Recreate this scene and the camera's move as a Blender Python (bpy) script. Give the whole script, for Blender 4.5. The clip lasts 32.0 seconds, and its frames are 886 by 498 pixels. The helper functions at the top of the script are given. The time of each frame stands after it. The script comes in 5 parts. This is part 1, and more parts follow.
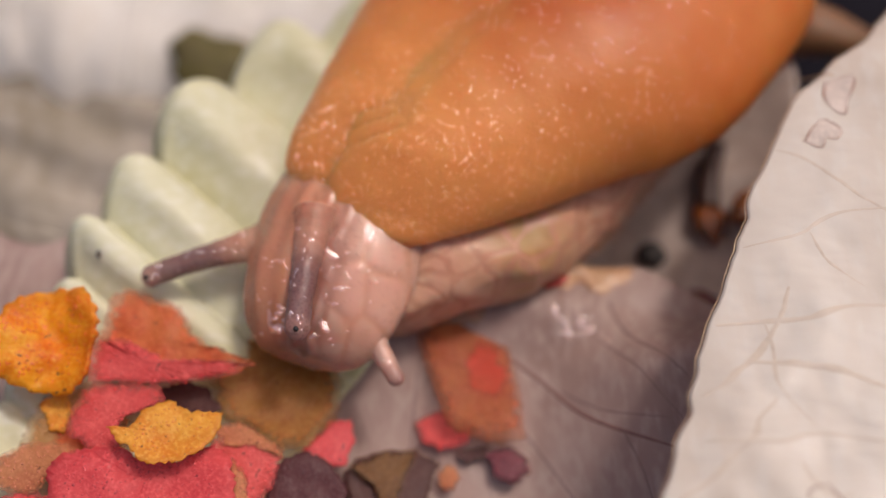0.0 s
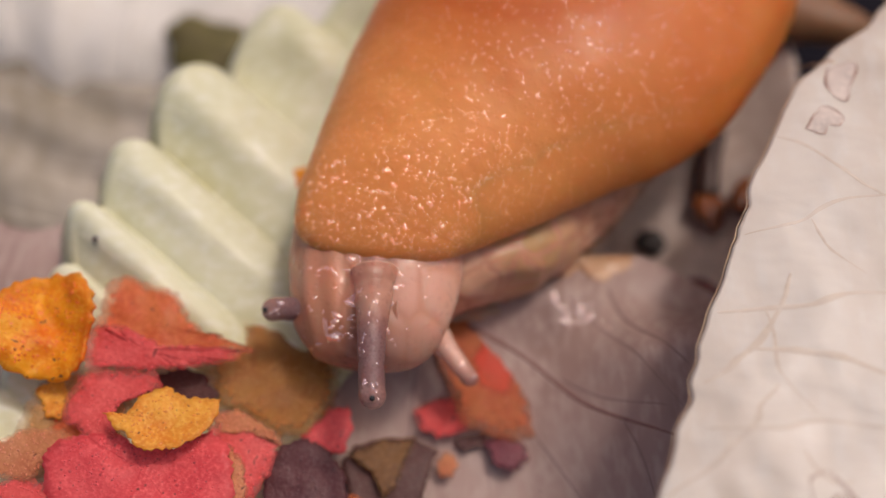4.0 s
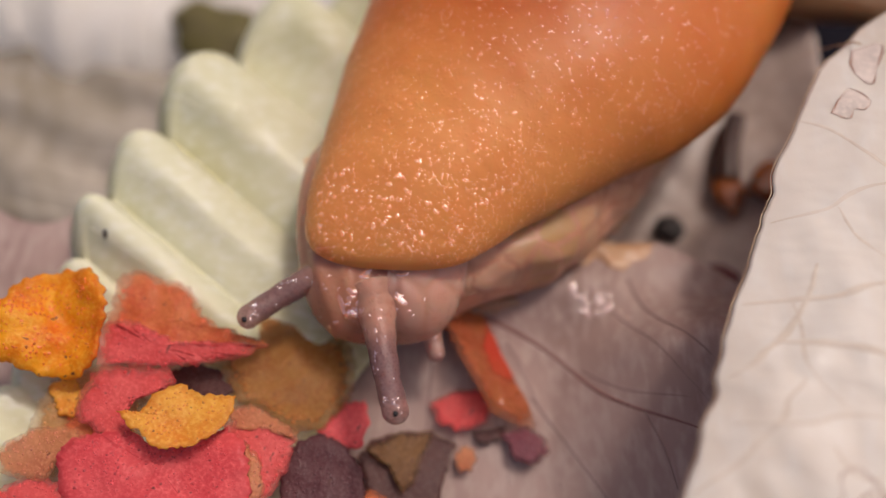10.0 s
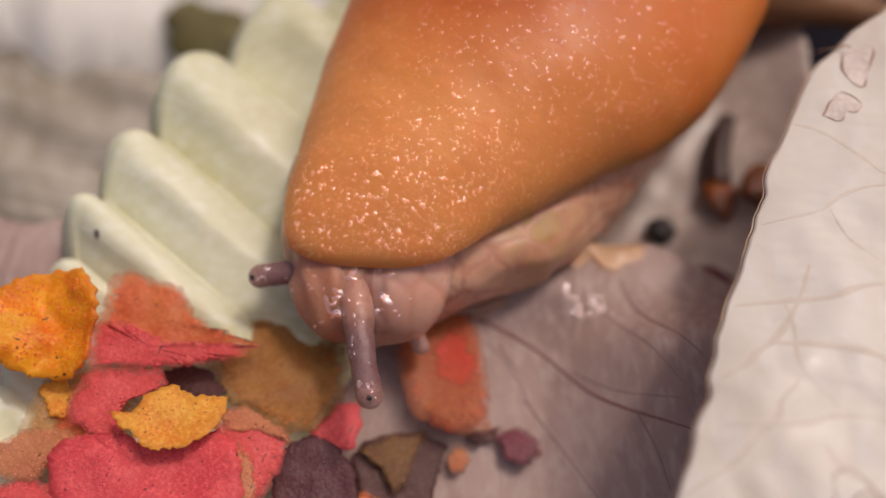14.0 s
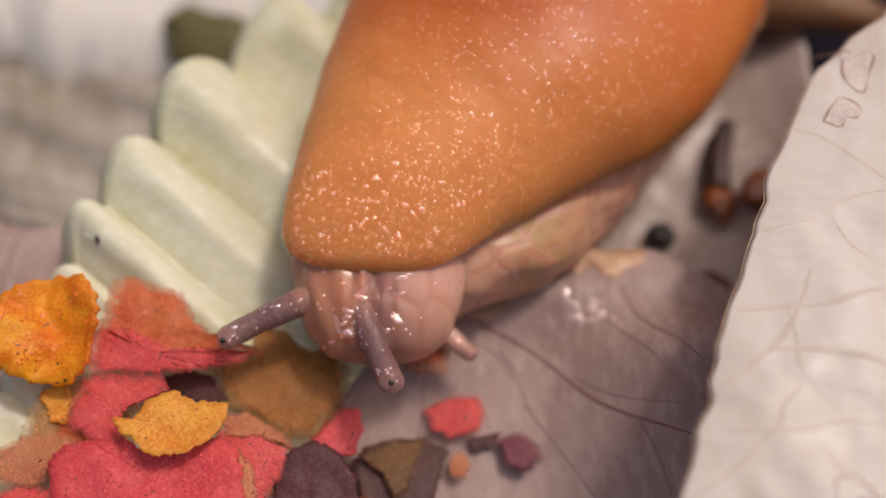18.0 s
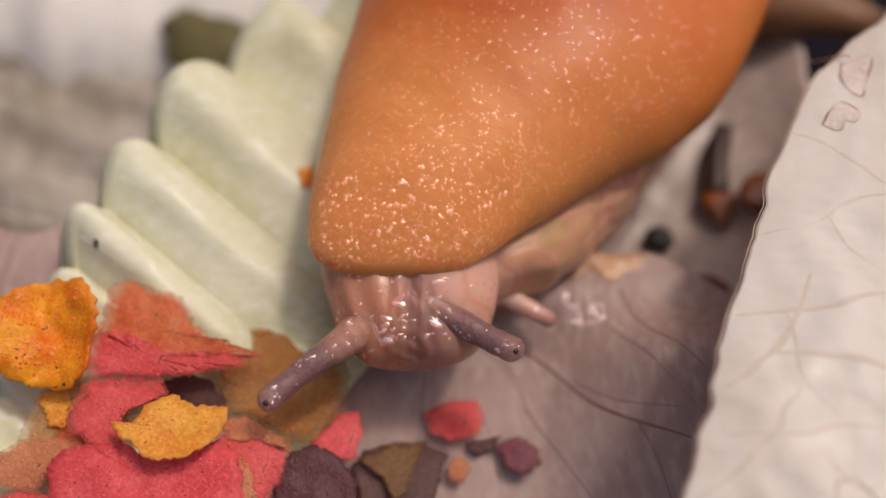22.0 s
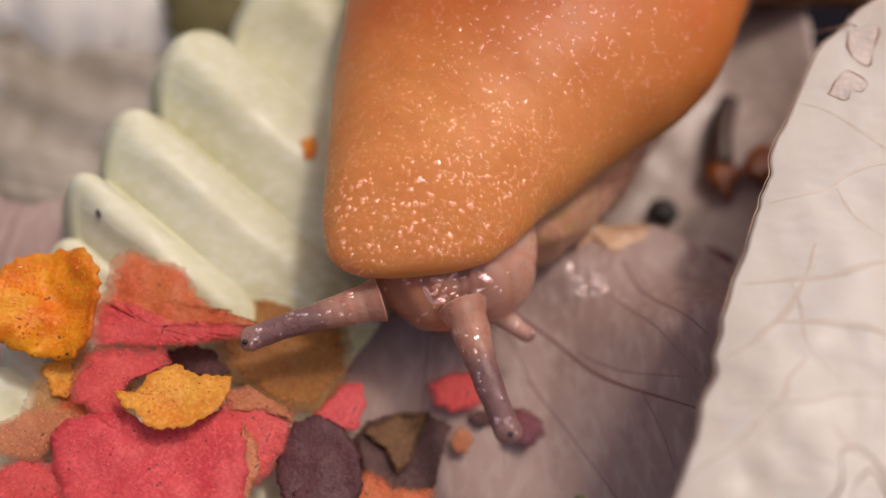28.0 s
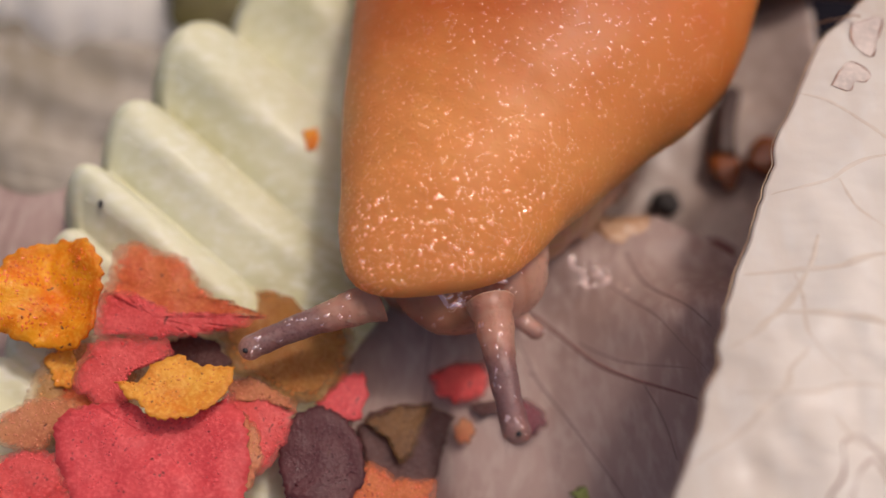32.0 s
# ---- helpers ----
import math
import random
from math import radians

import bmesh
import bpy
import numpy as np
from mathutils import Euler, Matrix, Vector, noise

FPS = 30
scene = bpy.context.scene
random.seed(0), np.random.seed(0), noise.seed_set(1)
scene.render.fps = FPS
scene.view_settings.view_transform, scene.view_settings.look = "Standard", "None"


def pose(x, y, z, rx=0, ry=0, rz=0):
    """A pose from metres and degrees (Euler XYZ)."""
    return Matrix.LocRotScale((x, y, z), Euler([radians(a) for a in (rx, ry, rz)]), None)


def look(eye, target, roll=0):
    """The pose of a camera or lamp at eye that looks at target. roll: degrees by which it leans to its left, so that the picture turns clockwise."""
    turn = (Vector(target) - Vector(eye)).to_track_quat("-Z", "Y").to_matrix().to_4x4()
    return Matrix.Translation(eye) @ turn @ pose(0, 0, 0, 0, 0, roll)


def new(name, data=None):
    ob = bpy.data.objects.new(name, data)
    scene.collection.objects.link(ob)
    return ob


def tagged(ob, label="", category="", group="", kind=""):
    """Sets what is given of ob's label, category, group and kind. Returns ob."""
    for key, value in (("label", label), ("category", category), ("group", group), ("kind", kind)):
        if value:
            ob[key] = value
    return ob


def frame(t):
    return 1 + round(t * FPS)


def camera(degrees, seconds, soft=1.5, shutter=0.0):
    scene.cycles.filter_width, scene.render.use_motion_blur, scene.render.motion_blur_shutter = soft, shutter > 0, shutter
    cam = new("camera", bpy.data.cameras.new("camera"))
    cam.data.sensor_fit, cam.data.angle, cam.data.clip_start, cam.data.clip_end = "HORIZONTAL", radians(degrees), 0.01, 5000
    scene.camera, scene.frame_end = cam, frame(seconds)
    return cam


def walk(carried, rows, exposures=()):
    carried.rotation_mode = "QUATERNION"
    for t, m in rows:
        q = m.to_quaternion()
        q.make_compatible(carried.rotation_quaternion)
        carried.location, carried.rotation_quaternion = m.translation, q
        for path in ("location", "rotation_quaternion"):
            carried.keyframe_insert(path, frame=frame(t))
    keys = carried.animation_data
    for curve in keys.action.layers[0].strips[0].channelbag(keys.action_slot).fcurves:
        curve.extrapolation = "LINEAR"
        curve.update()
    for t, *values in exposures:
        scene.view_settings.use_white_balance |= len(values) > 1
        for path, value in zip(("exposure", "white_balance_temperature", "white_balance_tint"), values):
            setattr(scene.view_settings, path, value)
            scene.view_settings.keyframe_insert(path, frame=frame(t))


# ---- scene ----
cam = camera(48.0, 32.0)
PATH = [
    (0, pose(0.00136, -0.03480, 0.05920, 31.444, 0.433, 0.450)),
    (0.5, pose(0.00128, -0.03459, 0.05921, 31.281, 0.265, 0.397)),
    (1, pose(0.00136, -0.03458, 0.05904, 31.340, 0.245, 0.383)),
    (1.5, pose(0.00126, -0.03460, 0.05898, 31.436, 0.162, 0.379)),
    (2, pose(0.00107, -0.03467, 0.05900, 31.395, -0.069, 0.321)),
    (2.5, pose(0.00099, -0.03477, 0.05883, 31.250, 0.106, 0.425)),
    (3, pose(0.00104, -0.03492, 0.05873, 31.197, 0.067, 0.458)),
    (3.5, pose(0.00109, -0.03494, 0.05867, 30.960, 0.070, 0.424)),
    (5.5, pose(0.00083, -0.03465, 0.05877, 31.225, 0.160, 0.517)),
    (6, pose(0.00072, -0.03460, 0.05870, 31.270, 0.153, 0.548)),
    (6.5, pose(0.00064, -0.03398, 0.05832, 30.944, 0.353, 0.650)),
    (7, pose(0.00056, -0.03375, 0.05807, 30.260, 0.363, 0.302)),
    (7.5, pose(0.00052, -0.03349, 0.05809, 29.884, 0.455, 0.155)),
    (8, pose(0.00051, -0.03334, 0.05814, 29.809, 0.617, 0.230)),
    (8.5, pose(0.00025, -0.03340, 0.05814, 29.913, 0.346, 0.102)),
    (9, pose(0.00029, -0.03344, 0.05807, 29.947, 0.454, 0.175)),
    (9.5, pose(0.00040, -0.03333, 0.05814, 29.727, 0.566, 0.110)),
    (10, pose(0.00048, -0.03350, 0.05807, 29.636, 0.725, 0.137)),
    (10.5, pose(0.00059, -0.03351, 0.05809, 29.374, 0.847, 0.182)),
    (11, pose(0.00028, -0.03362, 0.05803, 29.504, 0.582, 0.085)),
    (11.5, pose(0.00020, -0.03361, 0.05803, 29.509, 0.507, 0.092)),
    (12, pose(0.00014, -0.03346, 0.05806, 29.642, 0.318, 0.024)),
    (12.5, pose(0.00005, -0.03355, 0.05798, 29.851, 0.127, 0.042)),
    (13, pose(-0.00000, -0.03350, 0.05802, 30.000, 0.000, 0.000)),
    (13.5, pose(0.00005, -0.03353, 0.05805, 29.897, -0.018, -0.164)),
    (14, pose(0.00010, -0.03362, 0.05801, 29.822, 0.008, -0.120)),
    (14.5, pose(0.00018, -0.03362, 0.05798, 29.807, 0.097, -0.116)),
    (16.5, pose(-0.00028, -0.03349, 0.05803, 30.229, -0.428, -0.289)),
    (17, pose(-0.00017, -0.03349, 0.05806, 30.170, -0.305, -0.306)),
    (17.5, pose(-0.00016, -0.03354, 0.05805, 30.040, -0.217, -0.308)),
    (18, pose(-0.00008, -0.03356, 0.05805, 30.069, -0.071, -0.213)),
    (18.5, pose(-0.00029, -0.03352, 0.05807, 30.065, -0.278, -0.271)),
    (19, pose(-0.00033, -0.03355, 0.05802, 30.194, -0.339, -0.217)),
    (19.5, pose(-0.00034, -0.03348, 0.05805, 30.326, -0.348, -0.214)),
    (20, pose(-0.00054, -0.03346, 0.05806, 30.466, -0.545, -0.334)),
    (20.5, pose(-0.00041, -0.03349, 0.05805, 30.391, -0.561, -0.374)),
    (21, pose(-0.00030, -0.03351, 0.05806, 30.200, -0.336, -0.353)),
    (21.5, pose(-0.00039, -0.03349, 0.05811, 30.203, -0.401, -0.414)),
    (22, pose(-0.00044, -0.03345, 0.05810, 30.170, -0.389, -0.383)),
    (22.5, pose(-0.00050, -0.03342, 0.05806, 30.276, -0.328, -0.310)),
    (23, pose(-0.00064, -0.03348, 0.05816, 30.448, -0.329, -0.290)),
    (23.5, pose(-0.00054, -0.03340, 0.05819, 30.260, -0.230, -0.307)),
    (24, pose(-0.00039, -0.03350, 0.05816, 30.114, -0.030, -0.252)),
    (24.5, pose(-0.00041, -0.03348, 0.05817, 30.087, 0.046, -0.211)),
    (26.5, pose(-0.00062, -0.03340, 0.05795, 30.061, -0.287, -0.246)),
    (27, pose(-0.00049, -0.03354, 0.05785, 29.807, -0.436, -0.316)),
    (27.5, pose(-0.00055, -0.03382, 0.05768, 29.411, -0.409, -0.353)),
    (28, pose(-0.00053, -0.03393, 0.05757, 29.107, -0.310, -0.297)),
    (28.5, pose(-0.00073, -0.03393, 0.05766, 29.030, -0.278, -0.288)),
    (29, pose(-0.00078, -0.03395, 0.05757, 29.174, -0.410, -0.296)),
    (29.5, pose(-0.00077, -0.03398, 0.05756, 29.322, -0.649, -0.377)),
    (30, pose(-0.00066, -0.03402, 0.05754, 29.138, -0.495, -0.388)),
    (30.5, pose(-0.00055, -0.03409, 0.05747, 28.921, -0.399, -0.362)),
    (31, pose(-0.00058, -0.03418, 0.05739, 28.855, -0.304, -0.276)),
    (31.5, pose(-0.00073, -0.03417, 0.05744, 28.870, -0.287, -0.297)),
    (32, pose(-0.00062, -0.03411, 0.05745, 28.784, -0.275, -0.240)),
]
walk(cam, PATH, exposures=[(0, -0.40, 6950, 18), (32, -0.40, 6950, 18)])
cam.data.dof.use_dof = True
cam.data.dof.focus_distance = 0.0567
cam.data.dof.aperture_fstop = 13.0

# ---- light: hazy daylight with a high sun ----
SUN_EL, SUN_AZ = 67.0, 60.0
world = bpy.data.worlds.new("daylight")
scene.world = world
world.use_nodes = True
wn = world.node_tree.nodes
sky = wn.new("ShaderNodeTexSky")
sky.sky_type, sky.sun_disc = "NISHITA", False
sky.air_density, sky.dust_density, sky.ozone_density = 0.6, 5.0, 0.6
sky.sun_elevation, sky.sun_rotation = radians(SUN_EL), radians(SUN_AZ)
wn["Background"].inputs["Strength"].default_value = 0.15
world.node_tree.links.new(sky.outputs[0], wn["Background"].inputs["Color"])
sun = new("sun", bpy.data.lights.new("sun", "SUN"))
sun.data.energy, sun.data.angle, sun.data.color = 1.6, radians(6.0), (1.0, 0.95, 0.88)
sd = Vector((math.sin(radians(SUN_AZ)) * math.cos(radians(SUN_EL)), math.cos(radians(SUN_AZ)) * math.cos(radians(SUN_EL)), math.sin(radians(SUN_EL))))
sun.matrix_world = look(sd, (0, 0, 0))

MM = 0.001


def mm(x, y, z=0.0):
    return Vector((x, y, z)) * MM


# ---- materials ----
def mat(name, base, rough=0.5, second=None, third=None, scale=400, fine=3000, bump=0.2, bump_mm=0.05, stretch=(1, 1, 1), sss=0.0,
        radius=(1, 0.4, 0.2), sss_mm=1.0, coat=0.0, thin=0.0, speck=None, speck_at=0.68, speck_scale=1500, spec=0.5):
    """Colour at two scales of noise, specks, fine relief and some light carried under the skin."""
    m = bpy.data.materials.new(name)
    m.use_nodes = True
    n, l = m.node_tree.nodes, m.node_tree.links
    b = n["Principled BSDF"]
    co = n.new("ShaderNodeTexCoord")
    mp = n.new("ShaderNodeMapping")
    mp.inputs["Scale"].default_value = stretch
    l.new(co.outputs["Object"], mp.inputs[0])
    big = n.new("ShaderNodeTexNoise")
    big.inputs["Scale"].default_value, big.inputs["Detail"].default_value = scale, 4
    l.new(mp.outputs[0], big.inputs["Vector"])
    small = n.new("ShaderNodeTexNoise")
    small.inputs["Scale"].default_value, small.inputs["Detail"].default_value = fine, 3
    l.new(mp.outputs[0], small.inputs["Vector"])
    second = second or tuple(c * 0.75 for c in base)
    third = third or tuple(min(1, c * 1.15) for c in base)
    r1 = n.new("ShaderNodeMapRange")
    r1.inputs[1].default_value, r1.inputs[2].default_value = 0.35, 0.65
    l.new(big.outputs[0], r1.inputs[0])
    m1 = n.new("ShaderNodeMix")
    m1.data_type = "RGBA"
    m1.inputs["A"].default_value, m1.inputs["B"].default_value = (*base, 1), (*second, 1)
    l.new(r1.outputs[0], m1.inputs["Factor"])
    r2 = n.new("ShaderNodeMapRange")
    r2.inputs[1].default_value, r2.inputs[2].default_value, r2.inputs[4].default_value = 0.45, 0.75, 0.7
    l.new(small.outputs[0], r2.inputs[0])
    m2 = n.new("ShaderNodeMix")
    m2.data_type = "RGBA"
    m2.inputs["B"].default_value = (*third, 1)
    l.new(r2.outputs[0], m2.inputs["Factor"])
    l.new(m1.outputs["Result"], m2.inputs["A"])
    out = m2
    if speck:
        sp = n.new("ShaderNodeTexNoise")
        sp.inputs["Scale"].default_value, sp.inputs["Detail"].default_value = speck_scale, 1
        l.new(co.outputs["Object"], sp.inputs["Vector"])
        r3 = n.new("ShaderNodeMapRange")
        r3.inputs[1].default_value, r3.inputs[2].default_value = speck_at, speck_at + 0.05
        l.new(sp.outputs[0], r3.inputs[0])
        m3 = n.new("ShaderNodeMix")
        m3.data_type = "RGBA"
        m3.inputs["B"].default_value = (*speck, 1)
        l.new(r3.outputs[0], m3.inputs["Factor"])
        l.new(m2.outputs["Result"], m3.inputs["A"])
        out = m3
    l.new(out.outputs["Result"], b.inputs["Base Color"])
    b.inputs["Roughness"].default_value = rough
    b.inputs["Specular IOR Level"].default_value = spec
    b.inputs["Coat Weight"].default_value = coat
    b.inputs["Coat Roughness"].default_value = 0.08
    if sss:
        b.inputs["Subsurface Weight"].default_value = sss
        b.inputs["Subsurface Radius"].default_value = radius
        b.inputs["Subsurface Scale"].default_value = sss_mm * MM
    if thin:
        tr = n.new("ShaderNodeBsdfTranslucent")
        mxs = n.new("ShaderNodeMixShader")
        mxs.inputs[0].default_value = thin
        l.new(out.outputs["Result"], tr.inputs["Color"])
        l.new(b.outputs[0], mxs.inputs[1])
        l.new(tr.outputs[0], mxs.inputs[2])
        l.new(mxs.outputs[0], n["Material Output"].inputs["Surface"])
    if bump:
        bp = n.new("ShaderNodeBump")
        bp.inputs["Strength"].default_value, bp.inputs["Distance"].default_value = bump, bump_mm * MM
        l.new(small.outputs[0], bp.inputs["Height"])
        l.new(bp.outputs[0], b.inputs["Normal"])
        if coat:
            l.new(bp.outputs[0], b.inputs["Coat Normal"])
    return m


def slug_skin(name, base, dark, warts, wart_mm, rough, sss, radius, coat=0.3, cells=0.0, groove=None, dots=None, film=0.6, third=None, clear=0.0, glaze=0.05):
    """Wet skin: granules in relief, a darker back where the tint texture runs, optional net of grooves and dark dots."""
    m = bpy.data.materials.new(name)
    m.use_nodes = True
    n, l = m.node_tree.nodes, m.node_tree.links
    b = n["Principled BSDF"]
    co = n.new("ShaderNodeTexCoord")
    at = n.new("ShaderNodeAttribute")
    at.attribute_name = "tint"
    mx = n.new("ShaderNodeMix")
    mx.data_type = "RGBA"
    mx.inputs["A"].default_value, mx.inputs["B"].default_value = (*base, 1), (*dark, 1)
    mottled = n.new("ShaderNodeTexNoise")
    mottled.inputs["Scale"].default_value, mottled.inputs["Detail"].default_value = 500, 5
    l.new(co.outputs["Object"], mottled.inputs["Vector"])
    ad = n.new("ShaderNodeMath")
    ad.operation = "MULTIPLY_ADD"
    ad.inputs[1].default_value, ad.inputs[2].default_value = 0.35, -0.17
    l.new(mottled.outputs[0], ad.inputs[0])
    sm = n.new("ShaderNodeMath")
    sm.use_clamp = True
    l.new(ad.outputs[0], sm.inputs[0])
    l.new(at.outputs["Fac"], sm.inputs[1])
    l.new(sm.outputs[0], mx.inputs["Factor"])
    colour = mx
    # granules: distorted cells with rounded tops
    wob = n.new("ShaderNodeTexNoise")
    wob.inputs["Scale"].default_value, wob.inputs["Detail"].default_value = 900 * 0.9, 2
    l.new(co.outputs["Object"], wob.inputs["Vector"])
    vm = n.new("ShaderNodeVectorMath")
    vm.operation = "MULTIPLY_ADD"
    vm.inputs[1].default_value = (0.0009, 0.0009, 0.0009)
    l.new(wob.outputs["Color"], vm.inputs[0])
    l.new(co.outputs["Object"], vm.inputs[2])
    vo = n.new("ShaderNodeTexVoronoi")
    vo.feature = "F1"
    vo.inputs["Scale"].default_value = 1000.0 / warts
    l.new(vm.outputs[0], vo.inputs["Vector"])
    inv = n.new("ShaderNodeMapRange")
    inv.interpolation_type = "SMOOTHSTEP"
    inv.inputs[1].default_value, inv.inputs[2].default_value, inv.inputs[3].default_value, inv.inputs[4].default_value = 0.12, 0.48, 1.0, 0.0
    l.new(vo.outputs["Distance"], inv.inputs[0])
    fine = n.new("ShaderNodeTexNoise")
    fine.inputs["Scale"].default_value, fine.inputs["Detail"].default_value = 4200, 2
    l.new(co.outputs["Object"], fine.inputs["Vector"])
    h = n.new("ShaderNodeMath")
    h.operation = "MULTIPLY_ADD"
    h.inputs[1].default_value = 0.25
    l.new(fine.outputs[0], h.inputs[0])
    l.new(inv.outputs[0], h.inputs[2])
    bp = n.new("ShaderNodeBump")
    bp.inputs["Strength"].default_value, bp.inputs["Distance"].default_value = 0.9, wart_mm * MM
    l.new(h.outputs[0], bp.inputs["Height"])
    if dots:
        dv = n.new("ShaderNodeTexVoronoi")
        dv.inputs["Scale"].default_value = 5200
        l.new(co.outputs["Object"], dv.inputs["Vector"])
        dr = n.new("ShaderNodeMapRange")
        dr.inputs[1].default_value, dr.inputs[2].default_value, dr.inputs[3].default_value, dr.inputs[4].default_value = 0.1, 0.55, 0.55, 0.0
        l.new(dv.outputs["Distance"], dr.inputs[0])
        md = n.new("ShaderNodeMix")
        md.data_type = "RGBA"
        md.inputs["B"].default_value = (*dots, 1)
        l.new(dr.outputs[0], md.inputs["Factor"])
        l.new(colour.outputs["Result"], md.inputs["A"])
        colour = md
    if cells:
        cv = n.new("ShaderNodeTexVoronoi")
        cv.feature = "DISTANCE_TO_EDGE"
        cv.inputs["Scale"].default_value = 1000.0 / cells
        l.new(vm.outputs[0], cv.inputs["Vector"])
        cr = n.new("ShaderNodeMapRange")
        cr.interpolation_type = "SMOOTHSTEP"
        cr.inputs[1].default_value, cr.inputs[2].default_value = 0.0, 0.16
        l.new(cv.outputs["Distance"], cr.inputs[0])
        b2 = n.new("ShaderNodeBump")
        b2.inputs["Strength"].default_value, b2.inputs["Distance"].default_value = 0.45, 0.08 * MM
        l.new(cr.outputs[0], b2.inputs["Height"])
        mg = n.new("ShaderNodeMix")
        mg.data_type = "RGBA"
        mg.inputs["A"].default_value = (*groove, 1)
        l.new(cr.outputs[0], mg.inputs["Factor"])
        l.new(colour.outputs["Result"], mg.inputs["B"])
        colour = mg
    if third:
        a3 = n.new("ShaderNodeAttribute")
        a3.attribute_name = "purple"
        m3 = n.new("ShaderNodeMix")
        m3.data_type = "RGBA"
        m3.inputs["B"].default_value = (*third, 1)
        l.new(a3.outputs["Fac"], m3.inputs["Factor"])
        l.new(colour.outputs["Result"], m3.inputs["A"])
        colour = m3
    l.new(colour.outputs["Result"], b.inputs["Base Color"])
    soft = n.new("ShaderNodeBump")
    soft.inputs["Strength"].default_value, soft.inputs["Distance"].default_value = 0.25, wart_mm * 0.35 * MM
    l.new(h.outputs[0], soft.inputs["Height"])
    if cells:
        l.new(soft.outputs[0], b2.inputs["Normal"])
        l.new(b2.outputs[0], b.inputs["Normal"])
    else:
        l.new(soft.outputs[0], b.inputs["Normal"])
    l.new(bp.outputs[0], b.inputs["Coat Normal"])
    b.inputs["Roughness"].default_value = rough
    b.inputs["Coat Roughness"].default_value, b.inputs["Coat IOR"].default_value = glaze, 1.6
    b.inputs["Specular IOR Level"].default_value = 0.35
    wet = n.new("ShaderNodeMath")
    wet.operation = "MULTIPLY_ADD"
    wet.inputs[1].default_value, wet.inputs[2].default_value = coat, coat * film
    l.new(inv.outputs[0], wet.inputs[0])
    l.new(wet.outputs[0], b.inputs["Coat Weight"])
    b.inputs["Subsurface Weight"].default_value = sss
    b.inputs["Subsurface Radius"].default_value = radius
    b.inputs["Subsurface Scale"].default_value = 1.2 * MM
    if clear:
        # jelly-like flesh: part of the light goes straight through where the "clear" attribute says so
        ca = n.new("ShaderNodeAttribute")
        ca.attribute_name = "clear"
        cm = n.new("ShaderNodeMath")
        cm.operation = "MULTIPLY"
        cm.inputs[1].default_value = clear
        l.new(ca.outputs["Fac"], cm.inputs[0])
        tb = n.new("ShaderNodeBsdfTransparent")
        tb.inputs["Color"].default_value = (1.0, 0.92, 0.88, 1)
        ms = n.new("ShaderNodeMixShader")
        l.new(cm.outputs[0], ms.inputs[0])
        l.new(b.outputs[0], ms.inputs[1])
        l.new(tb.outputs[0], ms.inputs[2])
        l.new(ms.outputs[0], n["Material Output"].inputs["Surface"])
    return m


def clear_slime(name, gloss):
    """A clear film of slime: the skin shows through it and it glints."""
    m = bpy.data.materials.new(name)
    m.use_nodes = True
    n, l = m.node_tree.nodes, m.node_tree.links
    n.remove(n["Principled BSDF"])
    t, g, ad = n.new("ShaderNodeBsdfTransparent"), n.new("ShaderNodeBsdfGlossy"), n.new("ShaderNodeAddShader")
    g.inputs["Roughness"].default_value = 0.05
    g.inputs["Color"].default_value = (gloss, gloss, gloss, 1)
    l.new(t.outputs[0], ad.inputs[0])
    l.new(g.outputs[0], ad.inputs[1])
    l.new(ad.outputs[0], n["Material Output"].inputs["Surface"])
    return m


ORANGE = slug_skin("orange_slug_skin", (0.76, 0.30, 0.085), (0.52, 0.12, 0.014), 0.34, 0.06, 0.5, 0.85, (1.0, 0.45, 0.2), coat=0.10, film=0.5, glaze=0.22)
GRANULE = clear_slime("wet_granule", 0.10)
SLIME = clear_slime("thick_slime", 0.3)
TAIL = slug_skin("tan_tail_skin", (0.24, 0.12, 0.055), (0.18, 0.08, 0.035), 0.36, 0.02, 0.5, 0.5, (1.0, 0.5, 0.3), coat=0.05)
HEAD = slug_skin("head_skin", (0.72, 0.41, 0.31), (0.60, 0.265, 0.15), 0.5, 0.11, 0.45, 0.95, (1.0, 0.5, 0.35), coat=0.6, film=0.9, third=(0.34, 0.165, 0.145), clear=0.5, glaze=0.06)
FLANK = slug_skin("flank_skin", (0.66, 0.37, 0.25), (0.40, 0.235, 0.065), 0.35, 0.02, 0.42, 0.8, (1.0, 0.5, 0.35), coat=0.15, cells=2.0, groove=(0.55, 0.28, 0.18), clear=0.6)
FOOT = slug_skin("foot_skin", (0.68, 0.44, 0.32), (0.58, 0.33, 0.21), 0.3, 0.03, 0.4, 0.8, (1.0, 0.5, 0.35), coat=0.3, clear=0.6)
FEELER = slug_skin("feeler_skin", (0.22, 0.112, 0.11), (0.46, 0.26, 0.22), 0.42, 0.3, 0.5, 0.7, (1.0, 0.5, 0.4), coat=0.8, dots=(0.12, 0.055, 0.06), third=(0.58, 0.30, 0.21), clear=0.6, glaze=0.06)
PALE_FEELER = slug_skin("pale_feeler_skin", (0.70, 0.44, 0.35), (0.36, 0.19, 0.17), 0.5, 0.04, 0.3, 0.8, (1.0, 0.6, 0.5), coat=0.5, clear=0.6)
EYE = mat("eye_black", (0.012, 0.009, 0.008), 0.12, bump=0, coat=0.5)
